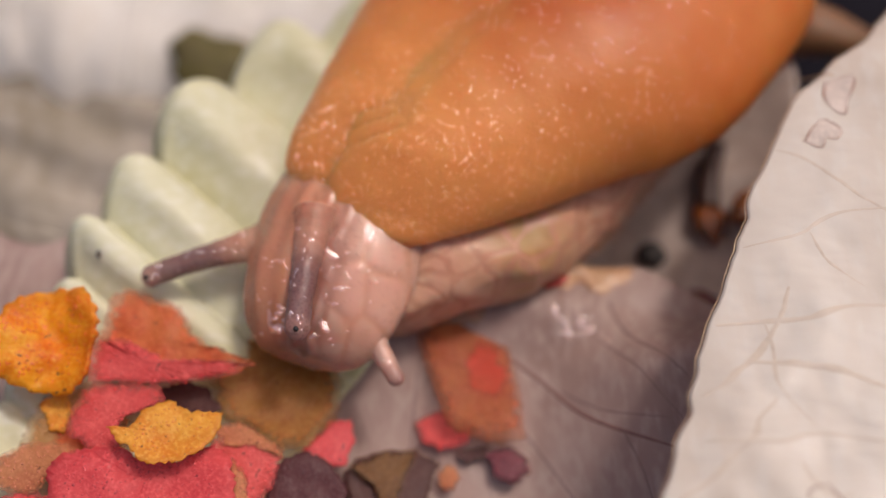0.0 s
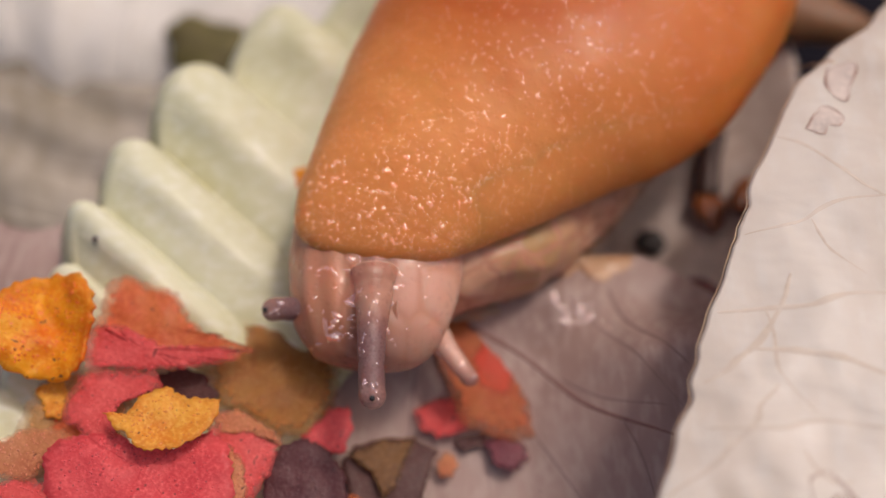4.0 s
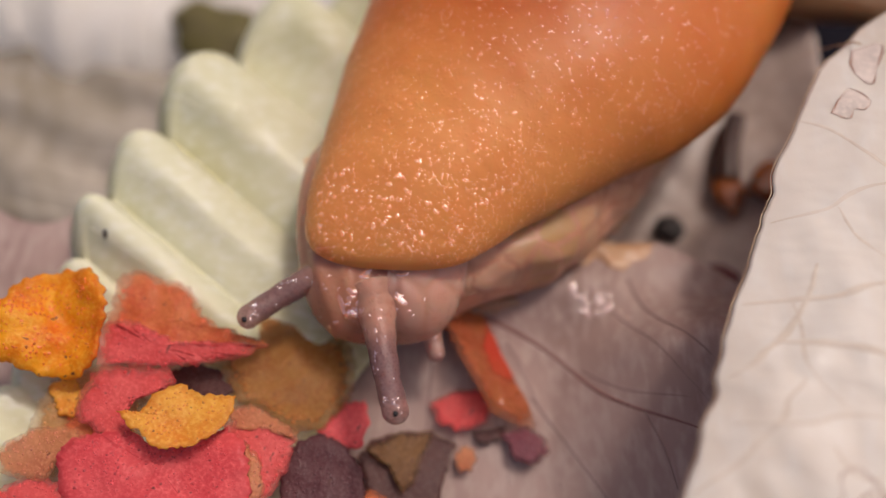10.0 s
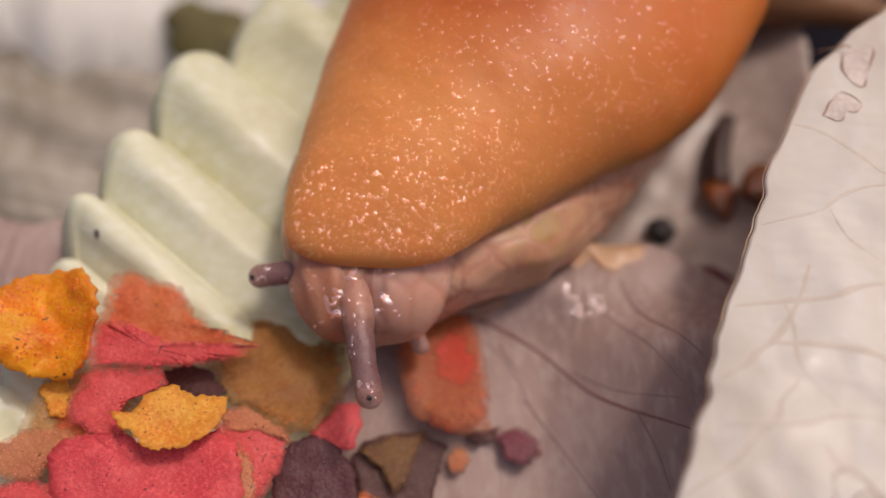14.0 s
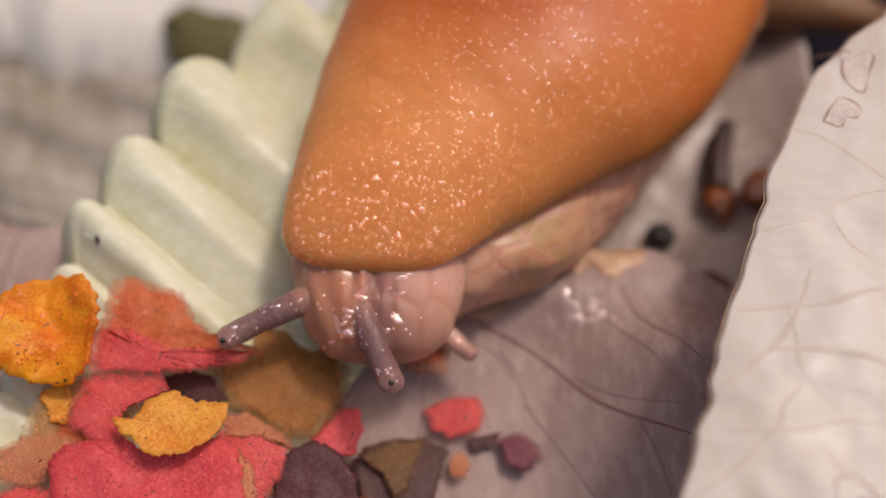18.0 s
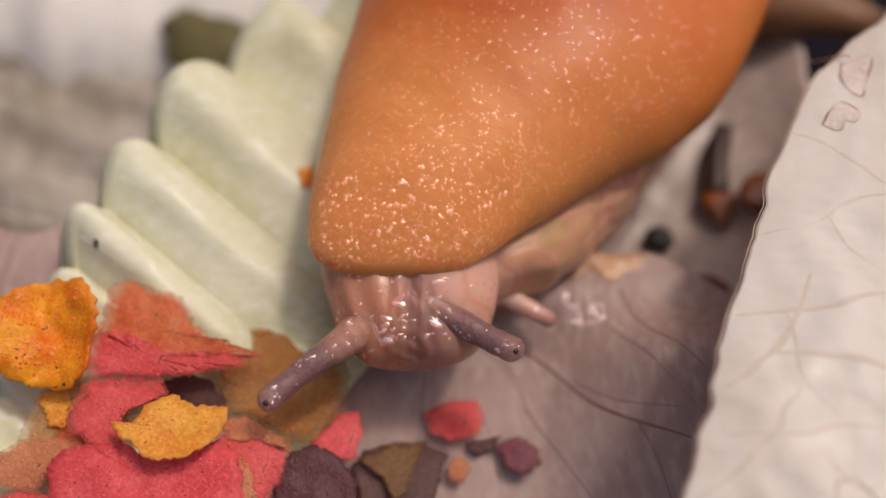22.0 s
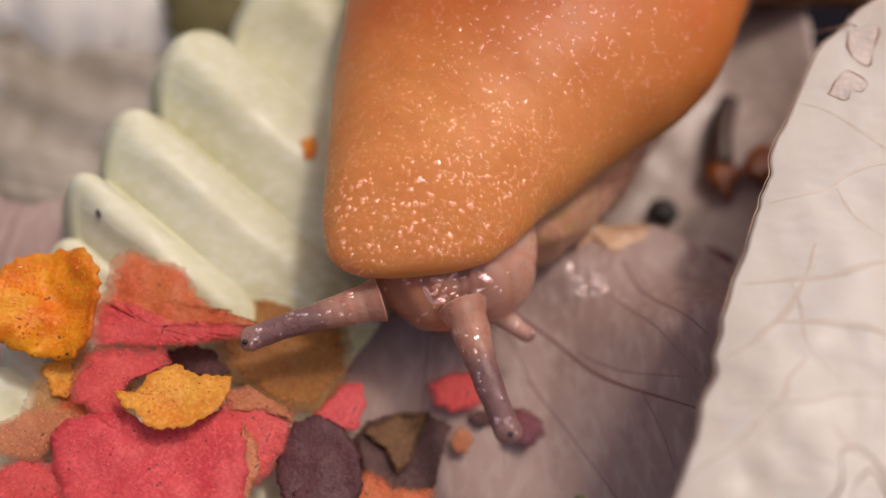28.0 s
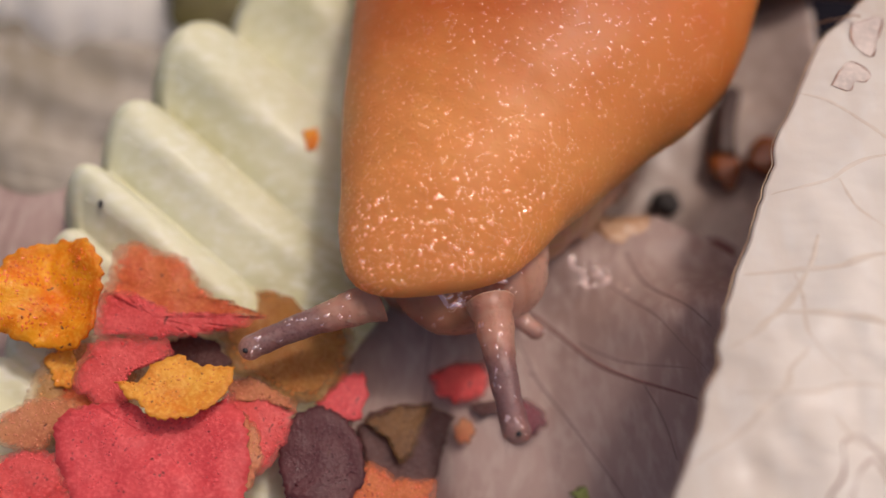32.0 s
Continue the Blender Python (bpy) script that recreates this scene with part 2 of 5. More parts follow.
LEAF_WHITE = mat("blanched_leaf", (0.93, 0.88, 0.80), 0.5, (0.86, 0.78, 0.68), (0.95, 0.92, 0.86), 120, 1100, 0.35, 0.12, (1, 0.35, 1), coat=0.08, thin=0.4)
LEAF_PINK = mat("wilting_leaf", (0.50, 0.365, 0.32), 0.5, (0.38, 0.255, 0.22), (0.61, 0.49, 0.44), 160, 1300, 0.35, 0.12, (1, 0.4, 1), coat=0.02, thin=0.2, spec=0.25)
LEAF_GREEN = mat("young_leaf", (0.86, 0.87, 0.66), 0.5, (0.60, 0.58, 0.28), (0.90, 0.91, 0.78), 35, 1500, 0.15, 0.05, (0.7, 1.3, 1), coat=0.12, thin=0.2, spec=0.5)
LEAF_DEEP = mat("deep_leaf_tissue", (0.56, 0.47, 0.42), 0.45, (0.42, 0.33, 0.28), (0.64, 0.56, 0.51), 140, 1000, 0.35, 0.12, coat=0.05)
# taupe colour that takes the place of shade on the far leaf
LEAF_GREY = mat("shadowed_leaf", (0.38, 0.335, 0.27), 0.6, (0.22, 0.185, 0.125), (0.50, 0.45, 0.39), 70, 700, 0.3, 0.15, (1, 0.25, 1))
LEAF_BACK = mat("far_leaf", (0.84, 0.81, 0.74), 0.55, (0.70, 0.65, 0.56), (0.90, 0.88, 0.83), 60, 900, 0.3, 0.1, thin=0.15)
VEIN = mat("vein", (0.24, 0.15, 0.135), 0.6, (0.30, 0.20, 0.18), bump=0.1)
VEIN_GREEN = mat("green_vein", (0.82, 0.80, 0.60), 0.4, bump=0.1)
VEIN_DEEP = mat("soft_vein", (0.60, 0.49, 0.43), 0.5, bump=0.1)
VEIN_RED = mat("reddish_vein", (0.20, 0.09, 0.08), 0.6, (0.26, 0.13, 0.115), bump=0.1)
RIM_BROWN = mat("dried_leaf_edge", (0.64, 0.49, 0.33), 0.6, (0.50, 0.33, 0.20), bump=0.3)
STAIN = mat("brown_stain", (0.28, 0.14, 0.09), 0.6, (0.40, 0.23, 0.16), bump=0.1)
STAIN_IN = mat("grey_stain", (0.66, 0.56, 0.49), 0.55, bump=0.1)
BLACK = mat("black_pellet", (0.02, 0.013, 0.012), 0.5, bump=0.5, bump_mm=0.2)
DARKRED = mat("dark_red_scrap", (0.16, 0.035, 0.035), 0.5, bump=0.4, bump_mm=0.1)
AMBER = mat("amber_rot", (0.36, 0.095, 0.018), 0.25, (0.12, 0.03, 0.01), scale=200, bump=0.5, bump_mm=0.2, coat=0.3)
RIND = mat("dark_rind", (0.05, 0.018, 0.012), 0.45, (0.03, 0.01, 0.01), bump=0.4, bump_mm=0.1)
SOIL = mat("dark_soil", (0.012, 0.011, 0.016), 0.9, (0.007, 0.006, 0.010), bump=0.6, bump_mm=0.6, scale=60, fine=400, spec=0.1)
OLIVE = mat("olive_leaf_scrap", (0.115, 0.095, 0.022), 0.6, (0.08, 0.062, 0.016), bump=0.3)
FIBRE = mat("straw_fibre", (0.62, 0.45, 0.28), 0.5, bump=0)


FLAKE_COLOUR = {}


def flake_mat(name, c, d=None, sp=(0.12, 0.04, 0.03), rough=0.5, soak=0.0, frayed=0.75):
    """Soaked flake: mottled, grainy, let through by light, dissolving along its rim; soak is how much shows through it."""
    FLAKE_COLOUR[name] = d or c
    m = mat(name, c, rough, d or tuple(v * 0.7 for v in c), tuple(min(1, v * 1.25 + 0.05) for v in c), 420, 4200, 0.8, 0.09, coat=0.12, spec=0.3, thin=0.28,
            speck=sp, speck_at=0.72, speck_scale=2600)
    n, l = m.node_tree.nodes, m.node_tree.links
    rim = n.new("ShaderNodeAttribute")
    rim.attribute_name = "rim"
    co = n.new("ShaderNodeTexCoord")
    crumb = n.new("ShaderNodeTexNoise")
    crumb.inputs["Scale"].default_value, crumb.inputs["Detail"].default_value = 1500, 4
    l.new(co.outputs["Object"], crumb.inputs["Vector"])
    add = n.new("ShaderNodeMath")
    add.operation = "MULTIPLY_ADD"
    add.inputs[1].default_value = 0.55
    l.new(crumb.outputs[0], add.inputs[0])
    l.new(rim.outputs["Fac"], add.inputs[2])
    fade = n.new("ShaderNodeMapRange")
    fade.interpolation_type = "SMOOTHSTEP"
    fade.inputs[1].default_value, fade.inputs[2].default_value = 0.92, 1.30
    fade.inputs[3].default_value, fade.inputs[4].default_value = soak, soak + (1 - soak) * frayed
    l.new(add.outputs[0], fade.inputs[0])
    clear = n.new("ShaderNodeBsdfTransparent")
    mix = n.new("ShaderNodeMixShader")
    out = n["Material Output"].inputs["Surface"]
    l.new(fade.outputs[0], mix.inputs[0])
    l.new(out.links[0].from_socket, mix.inputs[1])
    l.new(clear.outputs[0], mix.inputs[2])
    l.new(mix.outputs[0], out)
    return m


F_ORANGE = flake_mat("orange_flake", (0.94, 0.40, 0.010), (0.82, 0.16, 0.004), frayed=0.15)
F_AMBER = flake_mat("amber_flake", (0.90, 0.45, 0.06), (0.78, 0.25, 0.02), frayed=0.15)
F_RED = flake_mat("red_flake", (0.84, 0.115, 0.12), (0.72, 0.065, 0.075), frayed=0.15)
F_PINK = flake_mat("pink_flake", (0.84, 0.13, 0.12), (0.72, 0.075, 0.07), soak=0.08)
F_TERRA = flake_mat("terracotta_flake", (0.70, 0.21, 0.06), (0.66, 0.13, 0.045), soak=0.12)
F_PEACH = flake_mat("peach_flake", (0.66, 0.28, 0.12), (0.56, 0.18, 0.085), soak=0.2)
F_BROWN = flake_mat("olive_brown_flake", (0.50, 0.23, 0.05), (0.40, 0.145, 0.025), soak=0.3)
F_TAN = flake_mat("tan_flake", (0.62, 0.36, 0.14), (0.50, 0.24, 0.07), soak=0.35)
F_DARK = flake_mat("dark_brown_flake", (0.13, 0.05, 0.042), (0.09, 0.032, 0.03), frayed=0.15)
F_MAROON = flake_mat("maroon_flake", (0.13, 0.036, 0.04), (0.1, 0.026, 0.032), frayed=0.15)
F_PURPLE = flake_mat("purple_flake", (0.24, 0.05, 0.07), (0.19, 0.04, 0.06), soak=0.1)
F_EATEN = flake_mat("orange_red_flake", (0.52, 0.16, 0.05), (0.5, 0.11, 0.04), soak=0.22)
F_UMBER = flake_mat("umber_flake", (0.24, 0.11, 0.032), (0.17, 0.07, 0.02))
F_SCARLET = flake_mat("scarlet_flake", (0.80, 0.07, 0.035), (0.66, 0.10, 0.04), soak=0.25)
F_GREEN = flake_mat("green_flake", (0.20, 0.24, 0.05), (0.14, 0.17, 0.03))


# ---- builders ----
def part(name, bm, material, parent=None, label="", smooth=True):
    me = bpy.data.meshes.new(name)
    bmesh.ops.recalc_face_normals(bm, faces=bm.faces)
    for f in bm.faces:
        f.smooth = smooth
    bm.to_mesh(me)
    bm.free()
    me.materials.append(material)
    ob = new(name, me)
    if parent:
        ob.parent = parent
    if label:
        ob["label"] = label
    return ob


def tint(ob, fn, name="tint"):
    a = ob.data.attributes.new(name, "FLOAT", "POINT")
    a.data.foreach_set("value", [fn(v.co / MM) for v in ob.data.vertices])


def curve_at(points, t):
    """A smooth curve through a few points, t from 0 to 1."""
    n = len(points) - 1
    i = min(int(t * n), n - 1)
    f = t * n - i
    p = [Vector(points[max(0, min(n, k))]) for k in (i - 1, i, i + 1, i + 2)]
    return 0.5 * ((2 * p[1]) + (p[2] - p[0]) * f + (2 * p[0] - 5 * p[1] + 4 * p[2] - p[3]) * f * f + (3 * p[1] - p[0] - 3 * p[2] + p[3]) * f ** 3)


def grid_mesh(fn, nu, nv, thick=0.0, wrap=False):
    """A surface fn(u, v) in mm; with thick, a closed sheet of that thickness in mm; wrap closes v."""
    bm = bmesh.new()
    P = [[Vector(fn(i / nu, j / nv)) for j in range(nv + (0 if wrap else 1))] for i in range(nu + 1)]
    top = [[bm.verts.new(p * MM) for p in row] for row in P]
    m = len(top[0])
    sheets = [top]
    if thick:
        low = []
        for i in range(nu + 1):
            row = []
            for j in range(m):
                a = P[min(i + 1, nu)][j] - P[max(i - 1, 0)][j]
                b = P[i][min(j + 1, m - 1)] - P[i][max(j - 1, 0)]
                nn = a.cross(b)
                nn.normalize()
                if nn.z < 0:
                    nn = -nn
                row.append(bm.verts.new((P[i][j] - nn * thick) * MM))
            low.append(row)
        sheets.append(low)
    for s in sheets:
        for i in range(nu):
            for j in range(m if wrap else m - 1):
                k = (j + 1) % m
                bm.faces.new((s[i][j], s[i + 1][j], s[i + 1][k], s[i][k]))
    if thick:
        for i in range(nu):
            for j in (0, m - 1):
                bm.faces.new((top[i][j], top[i + 1][j], low[i + 1][j], low[i][j]))
        for j in range(m - 1):
            for i in (0, nu):
                bm.faces.new((top[i][j], top[i][j + 1], low[i][j + 1], low[i][j]))
    elif wrap:
        for s in (top[0], top[-1]):
            c = bm.verts.new(sum((v.co for v in s), Vector()) / m)
            for j in range(m):
                bm.faces.new((s[j], s[(j + 1) % m], c))
    return bm


def tube_mesh(points, radius, nu=24, nv=8):
    """A round strand along a smooth curve; radius in mm, a number or a function of 0..1."""
    rf = radius if callable(radius) else (lambda t: radius)

    def fn(u, v):
        p, q = curve_at(points, u), curve_at(points, min(1, u + 0.01)) - curve_at(points, max(0, u - 0.01))
        q.normalize()
        s = q.cross(Vector((0, 0, 1)))
        s.normalize()
        w = s.cross(q)
        a = v * math.tau
        return p + (s * math.cos(a) + w * math.sin(a)) * rf(u)
    return grid_mesh(fn, nu, nv, wrap=True)


def ease(a, b, x):
    x = max(0.0, min(1.0, (x - a) / (b - a)))
    return x * x * (3 - 2 * x)


def nz(x, y, z, s, seed=0):
    return noise.noise(Vector((x / s + seed * 7.3, y / s - seed * 3.1, z / s + seed)))


# ---- setting: the tray under everything and the leaves laid in it ----
def soil_fn(u, v):
    x, y = (u - 0.5) * 600, (v - 0.5) * 600
    return (x, y, -22 + 3.0 * nz(x, y, 0, 25) + 1.2 * nz(x, y, 0, 6, 2))


tagged(part("ground", grid_mesh(soil_fn, 120, 120), SOIL), "dark damp soil of the tray under the leaves", "soil", kind="structure")


def bed_z(x, y):
    """Height of the wilting leaf on which the slug stands."""
    z = -0.6 + 0.26 * min(0, y + 1.5) + 1.1 * math.exp(-((y + 3.2) / 2.0) ** 2) * math.exp(-((x - 8) / 5.0) ** 2)
    z += 0.25 * nz(x, y, 0, 5, 1) + 0.08 * nz(x * 1.5, y, 0, 1.6, 2)
    z += 7.0 * ease(6.0, 17, x) * ease(-2.5, -9.0, y)
    d = y - (0.2 - 0.6 * max(0, x - 14.5) if x > 3 else 6.0)
    if d > 0:
        z -= 2.4 * d ** 1.5 / (1 + 0.25 * d)
    return z


def bed_fn(u, v):
    x = -34 + 62 * u
    top = 3.2 + 1.2 * math.sin(x * 0.5)
    y = -42 + (42 + top) * (1 - (1 - v) ** 1.5)
    return (x, y, bed_z(x, y))


bed = tagged(part("bed_leaf", grid_mesh(bed_fn, 150, 120, 0.5), LEAF_PINK), "wilted pale pinkish lettuce leaf with darker veins", "leaf")


def vein_on(zf, pts, r, parent, material=None):
    """A raised vein that follows the leaf under it."""
    P = [(x, y, zf(x, y) - r * 0.78) for x, y in (curve_at([(a, b, 0) for a, b in pts], i / 60).xy for i in range(61))]
    return part("vein", tube_mesh(P, lambda t: r * (1.15 - 0.5 * t), 120, 8), material or VEIN, parent)


for pts, r in (([(2.5, -4.8), (6.6, -7.1), (10.4, -10.9), (15.2, -14.1)], 0.15), ([(11.9, -2.6), (13.5, -6.8), (16.5, -11.0)], 0.10),
               ([(3.8, -6.5), (4.7, -7.8), (5.5, -9.0)], 0.09), ([(5.4, -10.0), (7.6, -13.0), (9.4, -15.9), (11, -19)], 0.08), ([(8.6, -8.6), (11.1, -10.6), (14.6, -12.1)], 0.05),
               ([(1.2, -5.5), (3.8, -7.1), (5.8, -10.4), (6.9, -14.0), (7.5, -19)], 0.06), ([(12.0, -12.1), (12.9, -14.6), (13.4, -17.0)], 0.06), ([(-1, -7), (-1.5, -13), (-2, -20)], 0.06),
               ([(9.2, -3.4), (11, -5.4), (13.4, -9.4), (15.4, -12.6)], 0.05), ([(2.2, -9.4), (3.4, -12.5), (4.2, -18)], 0.05)):
    vein_on(bed_z, pts, r * 1.5, bed, VEIN_RED if r > 0.12 else VEIN)


# its dried far edge, tan and ragged
def edge_fn(u, v):
    x = 4.5 + 9.5 * u
    wide = 2.6 + 0.8 * nz(x, 0, 0, 1.7, 12)
    y = 0.9 - wide * v - 0.5 * v * nz(x, v, 0, 0.8, 13)
    return (x, y, bed_z(x, y) + (0.5 + 0.4 * nz(x, y, 0, 1.2, 14)) * math.sin(v * math.pi) * math.sin(u * math.pi) - 0.05)


part("dried_edge", grid_mesh(edge_fn, 60, 10, 0.08), mat("tan_dried_leaf", (0.55, 0.34, 0.20), 0.4, (0.46, 0.25, 0.13), bump=0.3, coat=0.15), bed, "tan dried edge of the leaf")


# the deep leaf seen past the slug, with what lies on it
def deep_z(x, y):
    return -6.6 + 0.10 * (y - 5) + 0.10 * (x - 16) + 1.2 * nz(x, y, 0, 7, 5) + 0.25 * nz(x, y, 0, 2, 6) + (0.06 * (x - 20) ** 2 if x > 20 else 0)


def deep_fn(u, v):
    return (4 + 24 * u, -14 + 44 * v, deep_z(4 + 24 * u, -14 + 44 * v))


deep = tagged(part("deep_leaf", grid_mesh(deep_fn, 90, 110, 0.5), LEAF_DEEP),
              "pale wilted leaf lying deep behind the slug", "leaf")


def blob(name, label, category, c, r, material, squash=(1, 1, 1), rough=0.2, seed=0, wet=None, rz=0):
    bm = bmesh.new()
    bmesh.ops.create_icosphere(bm, subdivisions=4, radius=1)
    for v in bm.verts:
        k = r * (1 + rough * nz(v.co.x, v.co.y, v.co.z, 0.7, seed) + rough * 0.4 * nz(v.co.x, v.co.y, v.co.z, 0.25, seed + 1))
        v.co = Vector((v.co.x * squash[0], v.co.y * squash[1], v.co.z * squash[2])) * k * MM
    ob = tagged(part(name, bm, material), label, category)
    ob.matrix_basis = pose(c[0] * MM, c[1] * MM, c[2] * MM, 0, 0, rz)
    return ob


blob("dropping", "round black slug dropping on the deep leaf", "dropping", (16.6, 4.9, deep_z(16.6, 4.9) + 0.5), 1.05, BLACK, (1, 1, 0.8), 0.25, 3)
blob("dropping", "dark red-brown slug dropping on the deep leaf", "dropping", (19.6, 0.3, deep_z(19.6, 0.3) + 0.4), 1.25, DARKRED, (1.2, 0.9, 0.6), 0.3, 8)
rot = blob("rotten_stem", "wet amber-brown rotting piece of stem", "stem", (21.0, 7.4, deep_z(21, 7.4) + 0.9), 1.9, AMBER, (0.6, 1.0, 0.5), 0.35, 12, rz=8)
blob("rotten_stem", "wet amber-brown rotting piece of stem", "stem", (24.0, 7.2, deep_z(24, 7.2) + 0.8), 2.0, AMBER, (0.9, 0.8, 0.5), 0.4, 15)
part("dark_rind", tube_mesh([(20.9, 8.0, deep_z(20.9, 8.0) + 1.3), (21.2, 10.5, deep_z(21.2, 10.5) + 1.3), (22.2, 13.5, deep_z(22.2, 13.5) + 1.2)], lambda t: 1.05 - 0.3 * t, 20, 12), RIND, rot).matrix_parent_inverse = rot.matrix_basis.inverted()


# far pale leaf in the corner, and a taupe sheet for the shade on it
def far_fn(u, v):
    x = -75 + 90 * u
    y0 = 22.5 + 2.5 * nz(x, 0, 0, 9, 3) + 1.0 * nz(x, 0, 0, 3, 4) - 0.25 * min(0, x + 30)
    y = y0 + (75 - y0) * v ** 1.3
    z = -8 + 0.06 * (y - 10) + 1.6 * nz(x, y, 0, 11, 9) + 0.5 * nz(x, y, 0, 4, 4) - 6.0 * math.exp(-(y - y0) / 3.2)
    return (x, y, z)


far = tagged(part("far_leaf", grid_mesh(far_fn, 110, 90, 0.6), LEAF_BACK), "soft pale whitish lettuce leaf behind the others", "leaf")


# the far leaf's shaded part, given as a darker sheet beneath it
def grey_fn(u, v):
    x, y = -75 + 80 * u, -40 + 85 * v
    z = -11 + 1.5 * nz(x, y, 0, 12, 19) + 0.8 * math.sin((x * 0.5 + y) * 0.9 + 2 * nz(x, y, 0, 9, 2)) + 0.4 * nz(x, y * 2, 0, 3, 14)
    return (x, y, z)


shade_sheet = tagged(part("far_leaf_shade", grid_mesh(grey_fn, 120, 120, 0.6), LEAF_GREY), "taupe ribbed sheet under the others, coloured as shade on the far leaf", "leaf")


def leaf_rib(fn, a, b, r, material, parent, bow=0.02):
    """A soft rib running over a leaf between two places on it."""
    P = []
    for k in range(13):
        t = k / 12
        P.append(Vector(fn(a[0] + (b[0] - a[0]) * t + bow * math.sin(math.pi * t), a[1] + (b[1] - a[1]) * t)) - Vector((0, 0, r * 0.75)))
    part("rib", tube_mesh(P, lambda t: r * (1.2 - 0.5 * t), 40, 10), material, parent)


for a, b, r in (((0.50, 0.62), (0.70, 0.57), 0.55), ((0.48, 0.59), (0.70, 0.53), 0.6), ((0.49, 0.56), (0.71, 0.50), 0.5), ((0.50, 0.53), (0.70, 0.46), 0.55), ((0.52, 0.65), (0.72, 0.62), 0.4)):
    leaf_rib(grey_fn, a, b, r, LEAF_GREY, shade_sheet)
for a, b, r in (((0.40, 0.10), (0.30, 0.75), 0.5), ((0.52, 0.08), (0.50, 0.7), 0.45), ((0.60, 0.06), (0.66, 0.6), 0.4)):
    leaf_rib(far_fn, a, b, r, LEAF_BACK, far)
for a, b, r in (((0.45, 0.30), (0.62, 0.62), 0.22), ((0.60, 0.34), (0.78, 0.58), 0.2), ((0.50, 0.42), (0.85, 0.50), 0.16), ((0.40, 0.40), (0.50, 0.60), 0.18)):
    leaf_rib(deep_fn, a, b, r, VEIN_DEEP, deep)


def scrap_fn(u, v):
    g, r = u * math.tau, v * (1 + 0.09 * math.sin(u * math.tau * 3 + 1) + 0.05 * math.sin(u * math.tau * 7))
    x, y = -19.8 + 4.6 * r * math.cos(g), 25.6 + 3.6 * r * math.sin(g) - 0.9 * r * math.cos(g)
    return (x, y, -6.6 + 0.8 * nz(x, y, 0, 3, 77) - 1.2 * v * v)


tagged(part("leaf_scrap", grid_mesh(scrap_fn, 60, 12, 0.3), OLIVE), "dark olive-green scrap of leaf", "leaf")


# the yellow-green leaf with a puckered rim
GREEN_RIM = [(0, 26, 1.0), (-6, 20.8, 1.8), (-12.4, 17.2, 2.0), (-17.3, 10.4, 2.8), (-20.2, 5.0, 3.0), (-23.4, 0.0, 3.2), (-25.6, -6, 3.2), (-28.5, -13, 3.0), (-31, -24, 2.5)]


LOBES = (-0.05, 0.06, 0.19, 0.32, 0.465, 0.585, 0.67, 0.75, 0.83, 0.92, 1.02)


def lobe(u):
    """How far the rim swells between two notches, the height of the pucker behind it, and the place along it."""
    i = max(k for k in range(len(LOBES) - 1) if LOBES[k] <= u)
    s = (u - LOBES[i]) / (LOBES[i + 1] - LOBES[i])
    size = (LOBES[i + 1] - LOBES[i]) / 0.12
    return math.sin(math.pi * s ** 0.85) ** 0.6 * size, math.sin(math.pi * s ** 0.58) ** 1.2 * size, s


def green_fn(u, v):
    r = curve_at(GREEN_RIM, u)
    tang = curve_at(GREEN_RIM, min(1, u + 0.02)) - curve_at(GREEN_RIM, max(0, u - 0.02))
    tang.z = 0
    tang.normalize()
    out = Vector((tang.y, -tang.x, 0))
    if out.x > 0:
        out = -out
    inn = Vector((0.80, -0.60, 0))
    swell, pucker, s = lobe(u)
    pucker *= 1 - 0.8 * ease(0.60, 0.74, u)
    r.z -= 2.4 * ease(0.60, 0.74, u)
    if v < 0.18:
        a = (1 - v / 0.18) * 2.0
        p = r + out * (0.9 * swell - 1.0 + 1.6 * math.sin(a) * (0.6 + 0.4 * swell)) + Vector((0, 0, -2.2 * (1 - math.cos(a)) + 0.6 * swell))
        return p + Vector((0, 0, 2.2 * pucker))
    w = (v - 0.18) / 0.82
    p = r + out * ((0.9 * swell - 1.0) * (1 - w)) + inn * (w * 20.0)
    fade = math.exp(-(w * 1.6) ** 2)
    z = (2.2 * pucker + 0.6 * swell) * fade + 0.10 * math.sin(s * 15 + 3 * w) * fade * min(1, w * 8) - 4.2 * w ** 0.9 + 0.22 * nz(p.x, p.y, 0, 2.6, 3) + 0.6 * nz(p.x, p.y, 0, 6, 3)
    return p + Vector((0, 0, z))


green = tagged(part("green_leaf", grid_mesh(green_fn, 300, 90, 0.45), LEAF_GREEN), "pale yellow-green young lettuce leaf with a puckered rim", "leaf")
for a, b, r in ((0.27, 0.24, 0.10), (0.41, 0.37, 0.11), (0.54, 0.50, 0.10), (0.635, 0.60, 0.08), (0.71, 0.68, 0.08), (0.79, 0.77, 0.08)):
    part("vein", tube_mesh([Vector(green_fn(a + (b - a) * k / 12, 0.2 + 0.75 * k / 12)) - Vector((0, 0, r * 0.62)) for k in range(13)], lambda t: r * (0.75 - 0.3 * t), 36, 8), VEIN_GREEN, green)
# the camera's place in mm, from which some things are set along sight lines
CAMERA_EYE = Vector((0, -33.5, 58.0))


